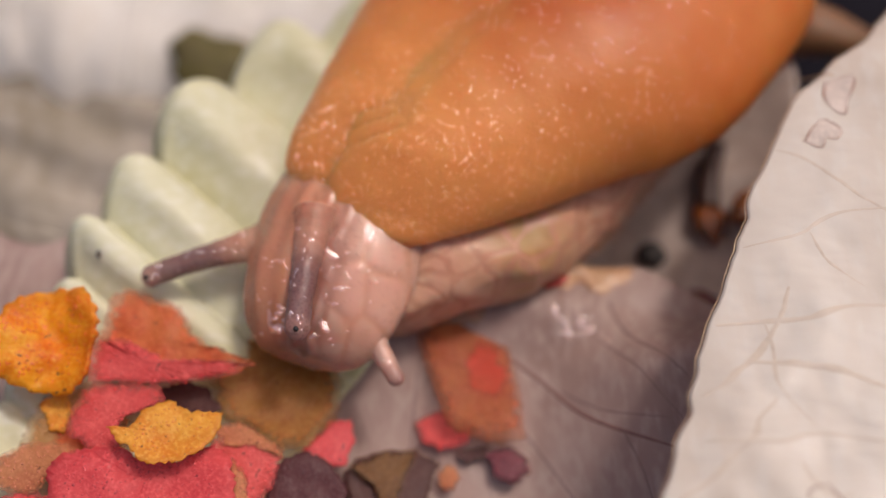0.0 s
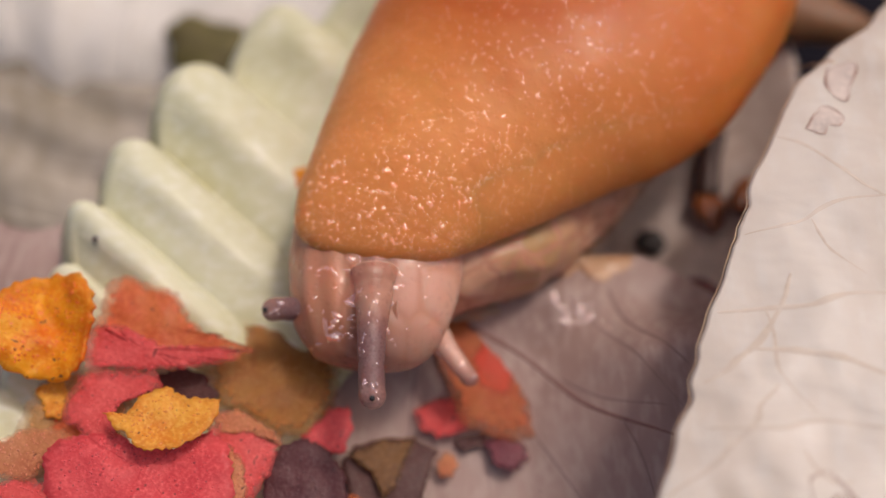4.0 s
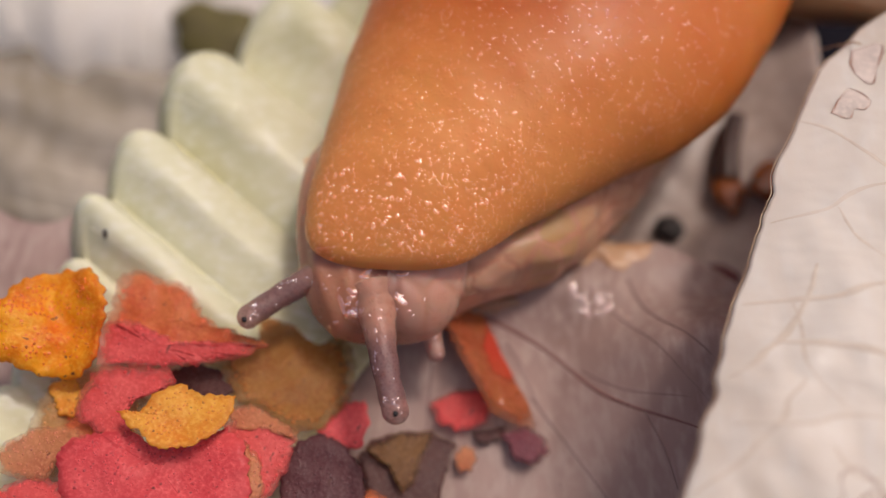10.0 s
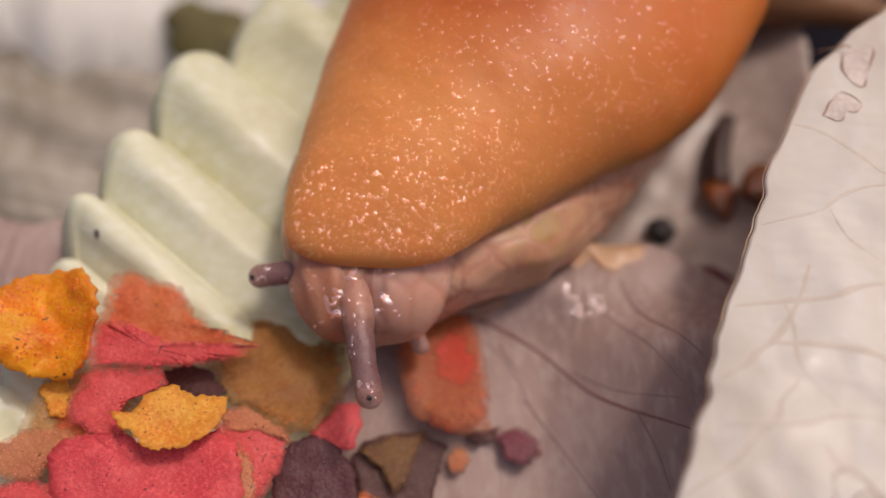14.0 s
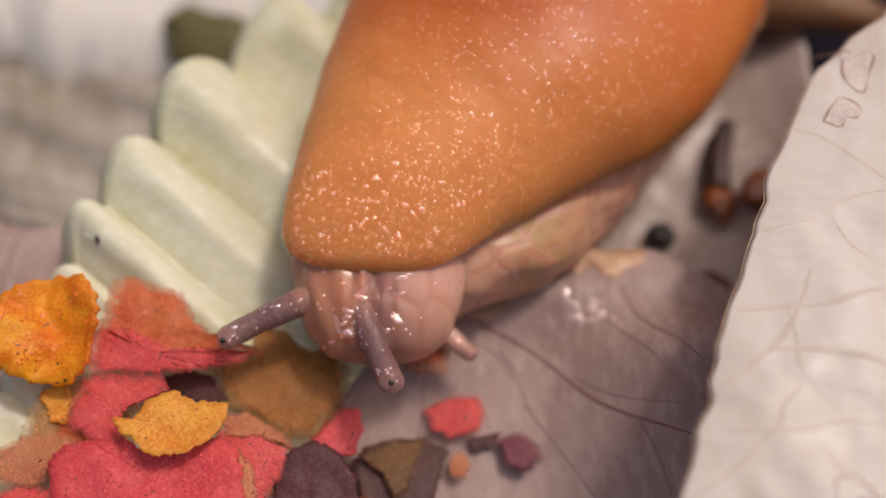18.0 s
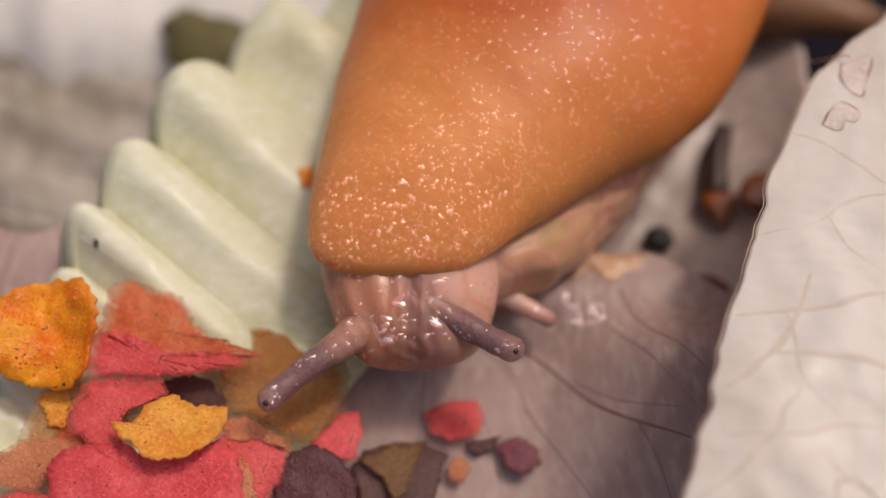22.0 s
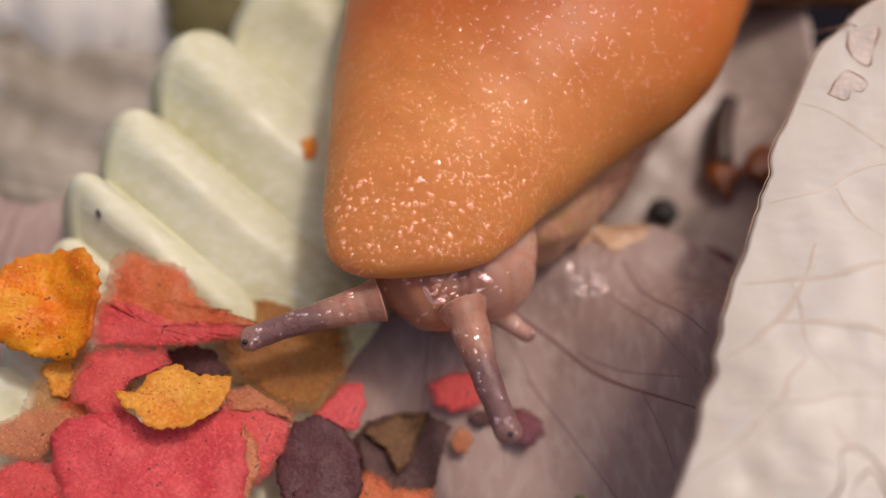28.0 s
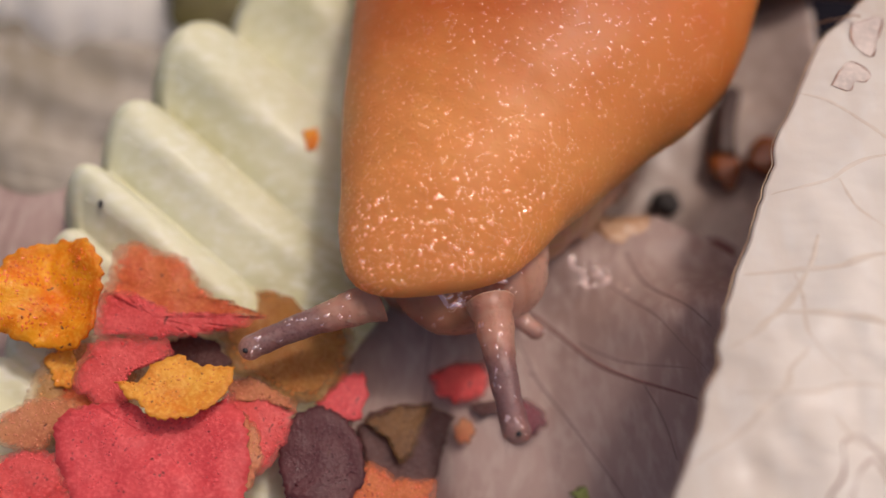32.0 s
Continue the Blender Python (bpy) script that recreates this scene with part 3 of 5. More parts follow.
def on_green(x, y, z, lift):
    """The place on the puckered leaf nearest to the camera's line of sight through a point, lifted a little."""
    way = (Vector((x, y, z)) - CAMERA_EYE).normalized()
    p = min((Vector(green_fn(i / 200, 0.1 + k / 70)) for i in range(150) for k in range(60)), key=lambda q: ((q - CAMERA_EYE) - way * (q - CAMERA_EYE).dot(way)).length)
    return p.x, p.y, p.z + lift


blob("seed_speck", "tiny dark speck on the green leaf", "speck", on_green(-21.85, -1.5, 3.95, 0.1), 0.34, BLACK, (0.45, 1.0, 0.4), 0.2, 4, rz=15)

# the curled leaf at the side
CURL_RIM = [(37.8, 21.4, 11.4), (31.4, 13.9, 11.6), (27.9, 9.7, 11.9), (23.7, 5.6, 11.9), (20.7, 1.2, 11.9), (18.4, -3.9, 11.9), (16.7, -8.1, 11.9), (14.7, -12.7, 11.9), (13.6, -16.1, 11.9), (11.6, -20.5, 11.7), (8.3, -29.6, 10.8)]


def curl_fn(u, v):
    # pushed 4% farther from the camera, so its outline there stays put
    return CAMERA_EYE + (curl_shape(u, v) - CAMERA_EYE) * 1.04


def curl_shape(u, v):
    r = curve_at(CURL_RIM, u)
    wob = 0.10 * math.sin(u * 62) * nz(u * 9, 0, 0, 1, 4) + 0.40 * nz(u * 30, 0, 0, 1.5, 7) + 0.09 * nz(u * 30, 0, 0, 0.5, 8)
    r = r + Vector((-0.9, 0.3, 0)) * (wob + 0.75)
    inn = Vector((0.88, -0.42, 0))
    if v < 0.15:
        a = (1 - v / 0.15)
        return r + Vector((1.0, 0.25, 0)) * (7.0 * a) + Vector((0, 0, -3.0 * a))
    w = (v - 0.15) / 0.85
    p = r + inn * (w * 20)
    z = 1.5 * (1 - math.exp(-w * 4.0)) + 0.08 * math.sin(p.x * 0.9 + p.y * 0.35) * min(1, w * 6) + 0.28 * nz(p.x, p.y, 0, 5, 8) * min(1, w * 8) + (0.16 * nz(p.x, p.y, 0, 1.6, 9) + 0.05 * nz(p.x * 0.6, p.y * 1.4, 0, 0.6, 10)) * min(1, w * 8)
    return p + Vector((0, 0, z))


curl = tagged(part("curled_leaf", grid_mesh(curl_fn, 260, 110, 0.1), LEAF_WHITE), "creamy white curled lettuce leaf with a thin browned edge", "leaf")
part("browned_edge", grid_mesh(lambda u, v: Vector(curl_fn(u, 0.15)) + Vector((math.cos(v * math.tau), 0, math.sin(v * math.tau))) * (0.026 + 0.02 * nz(u * 40, 0, 0, 1, 17)), 220, 8, wrap=True), RIM_BROWN, curl, "thin browned edge")


def on_curl(u, v, lift):
    return Vector(curl_fn(u, v)) + Vector((0, -0.3, 1)) * lift


def curl_vein(pts, wide):
    """A low vein that follows the leaf, as wide in mm as said, thinning to both ends."""
    def fn(u, v):
        c = curve_at([(a, b, 0) for a, b in pts], u)
        t = curve_at([(a, b, 0) for a, b in pts], min(1, u + 0.02)) - curve_at([(a, b, 0) for a, b in pts], max(0, u - 0.02))
        t = Vector((t.x * 63, t.y * 23.5, 0))
        t.normalize()
        k = (v - 0.5) * wide * (0.25 + 0.75 * math.sin(math.pi * u)) * (1 + 0.4 * nz(u * 9, 0, 0, 1, 15))
        return on_curl(c.x - t.y * k / 63, c.y + t.x * k / 23.5, 0.004 + 0.05 * wide * (1 - (2 * v - 1) ** 2))
    part("vein", grid_mesh(fn, 70, 4), VEIN_PALE, curl)


VEIN_PALE = mat("pale_vein", (0.76, 0.67, 0.56), 0.5, (0.84, 0.76, 0.66), bump=0.1, thin=0.3)
for pts, r in (([(0.655, 0.171), (0.635, 0.264), (0.615, 0.357), (0.58, 0.443), (0.55, 0.6)], 0.05), ([(0.685, 0.264), (0.67, 0.364), (0.66, 0.464), (0.66, 0.6)], 0.06),
               ([(0.82, 0.207), (0.785, 0.35), (0.745, 0.45), (0.72, 0.6)], 0.035), ([(0.76, 0.18), (0.71, 0.235), (0.655, 0.286), (0.585, 0.293)], 0.05),
               ([(0.9, 0.171), (0.845, 0.257), (0.775, 0.30), (0.72, 0.33)], 0.04), ([(0.405, 0.16), (0.41, 0.243), (0.44, 0.386), (0.46, 0.55)], 0.03),
               ([(0.545, 0.171), (0.515, 0.257), (0.465, 0.371), (0.44, 0.5)], 0.03), ([(0.80, 0.40), (0.82, 0.443), (0.825, 0.486), (0.815, 0.514)], 0.035),
               ([(0.635, 0.264), (0.66, 0.30), (0.70, 0.33), (0.74, 0.42)], 0.025), ([(0.50, 0.30), (0.53, 0.36), (0.55, 0.45)], 0.025)):
    curl_vein(pts, r * 8.0)


def ring_stain(u0, v0, pts, inner=True):
    """A dried water mark: a brown outline round a greyish patch, a hair above the leaf."""
    def place(s, k, lift):
        a, b = curve_at([(x, y, 0) for x, y in pts + pts[:1]], s).xy
        return on_curl(u0 + a * k, v0 + b * k, lift)
    part("stain_ring", grid_mesh(lambda u, v: place(u, 1.0, 0.03) + Vector((math.cos(v * math.tau), 0, math.sin(v * math.tau) * 0.4)) * (0.05 + 0.035 * math.sin(u * 23)), 60, 6, wrap=True), STAIN, curl, "brown outline of a dried stain")
    if inner:
        part("stain_patch", grid_mesh(lambda u, v: place(u, 0.02 + 0.96 * v, 0.035), 48, 8), STAIN_IN, curl, "greyish dried stain")


ring_stain(0.367, 0.2577, [(0.020, -0.0359), (-0.006, -0.0284), (-0.022, -0.0152), (-0.014, 0.0359), (0.003, 0.0359), (0.006, 0.0114), (0.020, 0.0076)])
ring_stain(0.298, 0.2255, [(-0.012, -0.0472), (-0.030, -0.0038), (-0.006, 0.0302), (0.030, 0.0605), (0.022, 0.0076)])
ring_stain(0.865, 0.4617, [(-0.05, 0.0), (-0.03, -0.0284), (0.0, -0.0226), (0.03, -0.034), (0.06, 0.0), (0.04, 0.0567), (-0.02, 0.0755)], False)
ring_stain(0.885, 0.4994, [(-0.05, 0.0), (-0.02, -0.034), (0.03, -0.0226), (0.05, 0.0189), (0.0, 0.0567)], False)

# ---- straw fibre caught on the curled leaf ----
tagged(part("fibre", tube_mesh([(25.4, 7.7, 10.9), (25.1, 8.3, 10.3), (24.5, 10.6, 6.9), (24.1, 12.5, 3.6)], lambda t: 0.06 - 0.035 * t, 24, 6), FIBRE), "thin straw-coloured fibre by the curled leaf", "fibre")


# ---- flakes ----
def flake_height(x, y, lump, seed):
    return 0.6 * lump * (nz(x, y, 0, 3.2, seed) * 1.6 + nz(x, y, 0, 1.2, seed + 5) * 0.6) + 0.02 * nz(x, y, 0, 0.35, seed + 2) + 0.015 * nz(x, y, 0, 0.17, seed + 3)


GRAIN = {}


def grain_mat(material):
    """The same colour with brighter and darker grains, each grain a shade of its own."""
    if material.name in GRAIN:
        return GRAIN[material.name]
    c = FLAKE_COLOUR[material.name]
    m = bpy.data.materials.new(material.name + "_grain")
    m.use_nodes = True
    n, l = m.node_tree.nodes, m.node_tree.links
    b = n["Principled BSDF"]
    g = n.new("ShaderNodeNewGeometry")
    r = n.new("ShaderNodeValToRGB")
    e = r.color_ramp.elements
    e[0].color, e[1].color = (*[v * 0.55 for v in c], 1), (*[min(0.95, v * 1.15 + 0.03) for v in c], 1)
    k = e.new(0.15)
    k.color = (*[v * 0.95 for v in c], 1)
    k = e.new(0.8)
    k.color = (*[min(0.95, v * 1.05 + 0.02) for v in c], 1)
    l.new(g.outputs["Random Per Island"], r.inputs[0])
    l.new(r.outputs[0], b.inputs["Base Color"])
    b.inputs["Roughness"].default_value, b.inputs["Coat Weight"].default_value, b.inputs["Coat Roughness"].default_value = 0.4, 0.3, 0.08
    GRAIN[material.name] = m
    return m


def grain_layer(corners, thick, lump, seed, material, parent):
    """Crumbly grains over the upper face of a flake."""
    rnd = random.Random(seed * 7)
    n = len(corners)
    area = abs(sum(corners[i][0] * corners[(i + 1) % n][1] - corners[(i + 1) % n][0] * corners[i][1] for i in range(n))) / 2
    verts, faces = [], []
    for _ in range(int(min(1400, 20 + area * 11))):
        i, f, s = rnd.randrange(n), rnd.random(), 0.84 * math.sqrt(rnd.random())
        a, b = corners[i], corners[(i + 1) % n]
        x, y = (a[0] + (b[0] - a[0]) * f) * s, (a[1] + (b[1] - a[1]) * f) * s
        z = flake_height(x, y, lump, seed) + thick * 0.5 - 0.02
        r = rnd.uniform(0.05, 0.15)
        k, t = len(verts), rnd.random() * 6.3
        for j in range(5):
            q = r * rnd.uniform(0.7, 1.2)
            verts.append(mm(x + q * math.cos(t + j * 1.257), y + q * math.sin(t + j * 1.257), z - 0.02))
        verts.append(mm(x + rnd.uniform(-0.5, 0.5) * r, y + rnd.uniform(-0.5, 0.5) * r, z + 0.02 + r * rnd.uniform(0.15, 0.5)))
        faces += [(k + j, k + (j + 1) % 5, k + 5) for j in range(5)]
    me = bpy.data.meshes.new("grain")
    me.from_pydata(verts, [], faces)
    me.materials.append(grain_mat(material))
    ob = tagged(new("grain", me), "crumbly grain on its upper face", kind="stuff")
    ob.parent = parent


def flake_mesh(corners, thick, lump, seed, fuzz=0.2):
    """A brittle flake: a ragged outline round its middle, two grainy faces and a broken edge."""
    rnd = random.Random(seed)
    edge = []
    n = len(corners)
    for i, (a, b) in enumerate(corners):
        c, d = corners[(i + 1) % n]
        ln = math.hypot(c - a, d - b)
        k = max(2, int(ln / 0.2))
        for j in range(k):
            f = j / k
            q = fuzz * (rnd.random() - 0.5) * (1 if 0 < j else 0.5)
            w = 0.9 * fuzz * nz(a + (c - a) * f, b + (d - b) * f, 0, 0.5, seed + 9)
            edge.append((a + (c - a) * f + (d - b) / ln * (q + w), b + (d - b) * f - (c - a) / ln * (q + w)))
    m, rings = len(edge), 9
    bm = bmesh.new()
    rim = bm.verts.layers.float.new("rim")

    def height(x, y):
        return flake_height(x, y, lump, seed)
    layers = []
    for side in (1, -1):
        rows = []
        for k in range(1, rings + 1):
            f = k / rings
            rows.append([bm.verts.new(mm(x * f, y * f, height(x * f, y * f) + side * thick * 0.5 * (1 if k < rings else 0.75))) for x, y in edge])
            for v in rows[-1]:
                v[rim] = f
        mid = bm.verts.new(mm(0, 0, height(0, 0) + side * thick * 0.5))
        for j in range(m):
            bm.faces.new((mid, rows[0][j], rows[0][(j + 1) % m]))
            for k in range(rings - 1):
                bm.faces.new((rows[k][j], rows[k + 1][j], rows[k + 1][(j + 1) % m], rows[k][(j + 1) % m]))
        layers.append(rows[-1])
    for j in range(m):
        bm.faces.new((layers[0][j], layers[0][(j + 1) % m], layers[1][(j + 1) % m], layers[1][j]))
    return bm


COUNT = [0]


def flake(label, material, c, lean, thick, lump, corners):
    thick, lump = thick * 0.55, lump * 0.8
    COUNT[0] += 1
    ob = tagged(part("fish_flake", flake_mesh(corners, thick, lump, COUNT[0]), material), label, "fish food", "fish-food flakes")
    grain_layer(corners, thick, lump, COUNT[0], material, ob)
    ob.matrix_basis = pose(c[0] * MM, c[1] * MM, c[2] * MM, lean[0], lean[1], 0)
    return ob


flake("thick crumpled bright orange fish-food flake on the flake heap", F_ORANGE, (-23.4, -8.0, 5.0), (12, 0), 0.8, 1.5,
      [(-2.9, 1.1), (-2.4, 2.0), (-1.1, 2.7), (0.2, 3.1), (1.9, 3.1), (2.8, 2.2), (3.4, 0.8), (3.0, -0.9), (3.0, -2.3), (1.7, -3.5), (-0.3, -3.3), (-1.7, -2.9), (-3.4, -2.3), (-4.2, 0.5)])
flake("terracotta fish-food flake lying over the heap", F_TERRA, (-17.0, -7.3, 3.2), (10, 4), 0.3, 0.6,
      [(-3.6, 2.6), (-2.4, 3.3), (0.1, 2.5), (1.1, 2.2), (1.8, 0.7), (3.1, -0.3), (6.2, -1.3), (4.6, -2.0), (1.6, -2.4), (-1.1, -2.6), (-3.7, -2.4), (-4.0, -0.5), (-3.5, 0.6)])
flake("folded rose-red edge of a fish-food flake", F_PINK, (-17.2, -9.3, 3.9), (18, 6), 0.35, 0.25,
      [(-3.7, 0.3), (-3.1, 1.4), (-1.7, 1.6), (0.9, 0.4), (6.4, 0.4), (5.0, -0.5), (1.1, -1.2), (-1.2, -1.1), (-3.5, -1.2)])
flake("rose-red fish-food flake standing in the heap", F_PINK, (-19.1, -12.7, 3.3), (6, 0), 0.3, 0.3,
      [(-1.5, 2.4), (2.8, 2.2), (3.1, 1.2), (1.2, 0.7), (0.4, -0.5), (0.9, -1.8), (-0.3, -2.5), (-1.3, -1.5), (-2.6, -0.7), (-2.6, 0.8)])
flake("ragged amber fish-food flake on top of the heap", F_AMBER, (-15.5, -13.8, 4.4), (-6, 6), 0.25, 0.5,
      [(-3.3, 0.2), (-1.9, 0.2), (-1.5, 1.3), (0.0, 2.1), (1.3, 1.4), (3.3, 1.3), (3.3, 0.4), (2.4, -1.0), (1.2, -1.8), (-0.6, -2.0), (-1.6, -1.3), (-2.5, -0.7)])
flake("broad rose-red fish-food flake, grainy and matt", F_RED, (-16.6, -16.3, 2.9), (4, 2), 0.4, 0.6,
      [(-5.6, 1.1), (-4.6, 1.8), (-1.7, 2.1), (-0.3, 1.3), (2.0, 1.2), (3.8, 2.3), (5.0, 1.2), (5.5, -1.4), (5.3, -3.8), (-3.9, -3.9), (-5.3, -1.4)])
flake("rose-red fish-food flake tucked under its neighbours", F_PINK, (-10.9, -15.2, 1.6), (4, 8), 0.35, 0.25,
      [(-2.5, 1.8), (-1.0, 2.7), (0.7, 2.1), (2.0, 1.0), (1.6, -0.7), (0.8, -2.3), (-0.1, -3.0), (-1.5, -1.5)])
flake("narrow peach fish-food flake seen on its edge", F_PEACH, (-11.3, -17.1, 2.3), (0, 20), 0.3, 0.15,
      [(-0.6, 2.5), (0.4, 1.6), (0.8, 0.0), (0.3, -1.9), (-0.5, -2.3), (-0.4, 0.2)])
flake("small dark fish-food flake in a gap of the heap", F_DARK, (-15.1, -10.4, 1.2), (0, 0), 0.3, 0.15,
      [(-2.1, 0.5), (-0.7, 1.2), (0.9, 0.8), (2.1, -0.6), (1.3, -1.5), (-1.5, -0.6)])
flake("olive-brown translucent fish-food flake on the leaf", F_BROWN, (-9.6, -10.0, 0.3), (-3, 8), 0.3, 0.4,
      [(-5.0, 1.5), (-3.1, 4.4), (0.1, 5.7), (2.6, 5.0), (3.9, 1.0), (3.6, -1.3), (2.0, -3.1), (0.3, -3.4), (-1.8, -2.1), (-3.4, -1.5)])
flake("small red fish-food flake beside the maroon one", F_RED, (-6.1, -12.7, -0.6), (0, 8), 0.3, 0.15,
      [(-2.0, -0.4), (-0.3, 1.5), (0.9, 1.8), (1.2, 0.2), (0.8, -1.2), (-0.5, -1.8)])
flake("maroon fish-food flake with a grainy face", F_MAROON, (-7.6, -16.2, 0.0), (6, 6), 0.4, 0.3,
      [(-2.4, 0.8), (-1.4, 2.3), (-0.1, 2.7), (1.3, 2.1), (2.4, 0.8), (2.8, -1.8), (1.6, -3.2), (-1.7, -2.8), (-2.4, -0.7)])
flake("dark brown fish-food flake lying on the leaf", F_DARK, (-2.6, -14.6, -3.0), (2, 4), 0.35, 0.2,
      [(-3.1, 0.7), (-2.2, 1.8), (-0.8, 2.3), (1.4, 2.4), (3.1, 1.6), (2.4, -0.2), (1.8, -2.7), (-0.3, -3.4), (-2.2, -2.1)])
flake("three-cornered olive-brown fish-food flake", F_UMBER, (-2.8, -14.2, -2.3), (2, 4), 0.3, 0.15,
      [(-2.6, 0.7), (-0.2, 1.6), (1.9, 1.8), (1.3, 0.2), (0.6, -1.6), (-0.1, -2.1), (-0.9, -0.5)])
flake("soft pink-red fish-food flake on the leaf", F_PINK, (0.9, -11.0, -2.4), (0, 0), 0.3, 0.15,
      [(-2.1, 0.5), (-0.7, 1.3), (1.5, 1.5), (1.9, -0.1), (1.4, -1.0), (-0.4, -1.4), (-1.6, -0.7)])
flake("purple fish-food flake on the leaf", F_PURPLE, (5.0, -13.2, -2.8), (0, 0), 0.6, 0.2,
      [(-1.7, 0.9), (-0.1, 1.3), (1.2, 0.5), (1.4, -0.4), (0.1, -1.3), (-0.9, -1.0)])
flake("small terracotta crumb of fish food", F_PEACH, (1.1, -14.0, -3.0), (0, 0), 0.4, 0.1,
      [(-0.8, 0.4), (0.0, 1.0), (0.8, 0.1), (0.4, -0.8), (-0.5, -0.8)])
flake("dark brown crumb of fish food", F_DARK, (2.7, -12.5, -2.9), (0, 0), 0.3, 0.1,
      [(-1.1, 0.2), (1.1, 0.7), (0.7, -0.2), (-0.7, -0.6)])
flake("peach fish-food flake at the edge of the heap", F_PEACH, (-23.4, -15.5, 3.0), (4, 0), 0.35, 0.25,
      [(-2.0, 0.7), (-0.5, 1.5), (2.1, 1.5), (2.8, 0.4), (1.5, -0.6), (0.4, -1.6), (-1.6, -1.4), (-2.7, -0.3)])
flake("rose-pink fish-food flake at the edge of the heap", F_PINK, (-23.5, -18.6, 2.6), (4, 0), 0.35, 0.25,
      [(-2.4, 1.0), (-0.3, 1.9), (1.7, 1.4), (2.5, -0.6), (0.4, -2.1), (-1.9, -1.5)])
flake("terracotta fish-food flake in front of the heap", F_TERRA, (-4.3, -19.0, -1.0), (4, 6), 0.35, 0.3,
      [(-3.8, 1.4), (-2.2, 1.6), (-0.2, 2.5), (1.2, 1.5), (3.7, 1.4), (3.9, -0.2), (3.2, -3.4), (-1.9, -3.5), (-3.8, -1.0)])
flake("dark red scrap of fish food on the leaf", F_MAROON, (11.0, -17.4, -3.8), (0, 0), 0.4, 0.15,
      [(-1.7, 0.5), (-0.1, 0.9), (1.9, 0.3), (1.5, -0.5), (-0.3, -0.8), (-1.4, -0.3)])
flake("green crumb of fish food on the leaf", F_GREEN, (8.8, -17.8, -3.8), (0, 0), 0.4, 0.1,
      [(-1.3, 0.2), (-0.0, 0.6), (1.2, 0.3), (0.9, -0.5), (-0.8, -0.5)])
flake("orange crumb of fish food on the green leaf", F_ORANGE, on_green(-9.1, 5.2, 1.6, 0.15), (10, 10), 0.4, 0.1,
      [(-0.7, 0.5), (0.1, 0.9), (0.5, 0.2), (0.3, -0.6), (-0.2, -0.9)])
flake("small brown scrap on the green leaf", F_BROWN, on_green(-11.1, -6.2, 0.35, 0.1), (0, 10), 0.25, 0.1,
      [(-1.2, -1.0), (-0.1, 1.1), (0.9, 1.1), (0.7, 0.1), (-0.3, -1.2)])
flake("tan crumb of fish food beside the orange flake", F_AMBER, (-22.6, -11.9, 2.4), (0, 0), 0.3, 0.15,
      [(-1.3, 0.7), (0.2, 1.2), (0.7, 0.4), (0.7, -1.1), (-0.3, -1.2)])
flake("terracotta fish-food flake under the rose-red one", F_TERRA, (-20.7, -14.3, 2.2), (0, 0), 0.3, 0.2,
      [(-2.1, 1.4), (-0.7, 1.4), (0.5, -0.2), (2.8, -0.2), (1.1, -1.5), (-1.6, -0.8)])
flake("thin pink-red scrap on the rim of the leaf", F_PINK, (8.1, -1.5, 0.6), (0, 0), 0.25, 0.05,
      [(-1.2, -0.1), (-0.0, 0.5), (1.0, 0.4), (0.9, -0.2), (-0.6, -0.6)])
flake("peach fish-food flake in the middle of the heap", F_PEACH, (-11.0, -13.4, 1.9), (0, 4), 0.3, 0.2,
      [(-2.4, 0.9), (-0.6, 1.2), (2.2, -0.4), (2.1, -1.1), (0.5, -0.3), (-1.8, -0.3)])

flake("soaked tan fish-food flake spread under the heap", F_TAN, (-21.2, -12.6, 2.1), (3, 2), 0.25, 0.4,
      [(-2.6, 2.2), (-0.6, 2.9), (1.6, 2.2), (3.4, 0.4), (3.0, -2.4), (0.8, -4.2), (-2.2, -4.0), (-3.6, -1.2)])
flake("soaked pink fish-food flake at the corner of the heap", F_PINK, (-23.2, -21.0, 2.4), (3, 2), 0.3, 0.4,
      [(-3.0, 1.0), (-1.0, 2.4), (2.0, 2.2), (3.6, 0.6), (3.4, -1.8), (0.4, -2.8), (-2.6, -2.0)])

eaten_flake = flake("orange-red fish-food flake that the slug is eating", F_EATEN, (0, 0, 0), (0, 0), 0.3, 0.25,
                    [(-4.1, 5.7), (0.1, 5.3), (1.9, 2.3), (2.6, -0.2), (3.4, -4.1), (1.8, -4.7), (-0.1, -4.5), (-1.9, -3.7), (-3.0, -1.0), (-4.2, 1.8)])
part("red_patch", flake_mesh([(-0.8, -0.9), (0.6, -1.6), (2.0, -1.4), (2.2, 0.2), (1.2, 2.2), (-0.2, 2.4), (-1.0, 1.0)], 0.22, 0.2, COUNT[0], 0.4), F_SCARLET, eaten_flake, "bright scarlet patch")

# ---- the slug ----
slug = tagged(new("slug"), "orange slug with a granular mantle, feelers out, on the leaf", "slug")
SPINE = [(-4.0, -5.8), (-0.9, 0.3), (2.9, 6.3), (7.4, 12.8), (13.8, 21), (22, 31), (31, 40)]


def spine(d):
    """Point of the slug's middle line, d from 0 to 1, and its two level directions."""
    p = curve_at([(x, y, 0) for x, y in SPINE], d)
    t = curve_at([(x, y, 0) for x, y in SPINE], min(1, d + 0.02)) - curve_at([(x, y, 0) for x, y in SPINE], max(0, d - 0.02))
    t.normalize()
    return p, t, Vector((t.y, -t.x, 0))


LENGTHS = (0, 1.5, 2.8, 4.7, 7.0, 9.5, 12.5, 15.6, 19.3, 23, 28, 45)
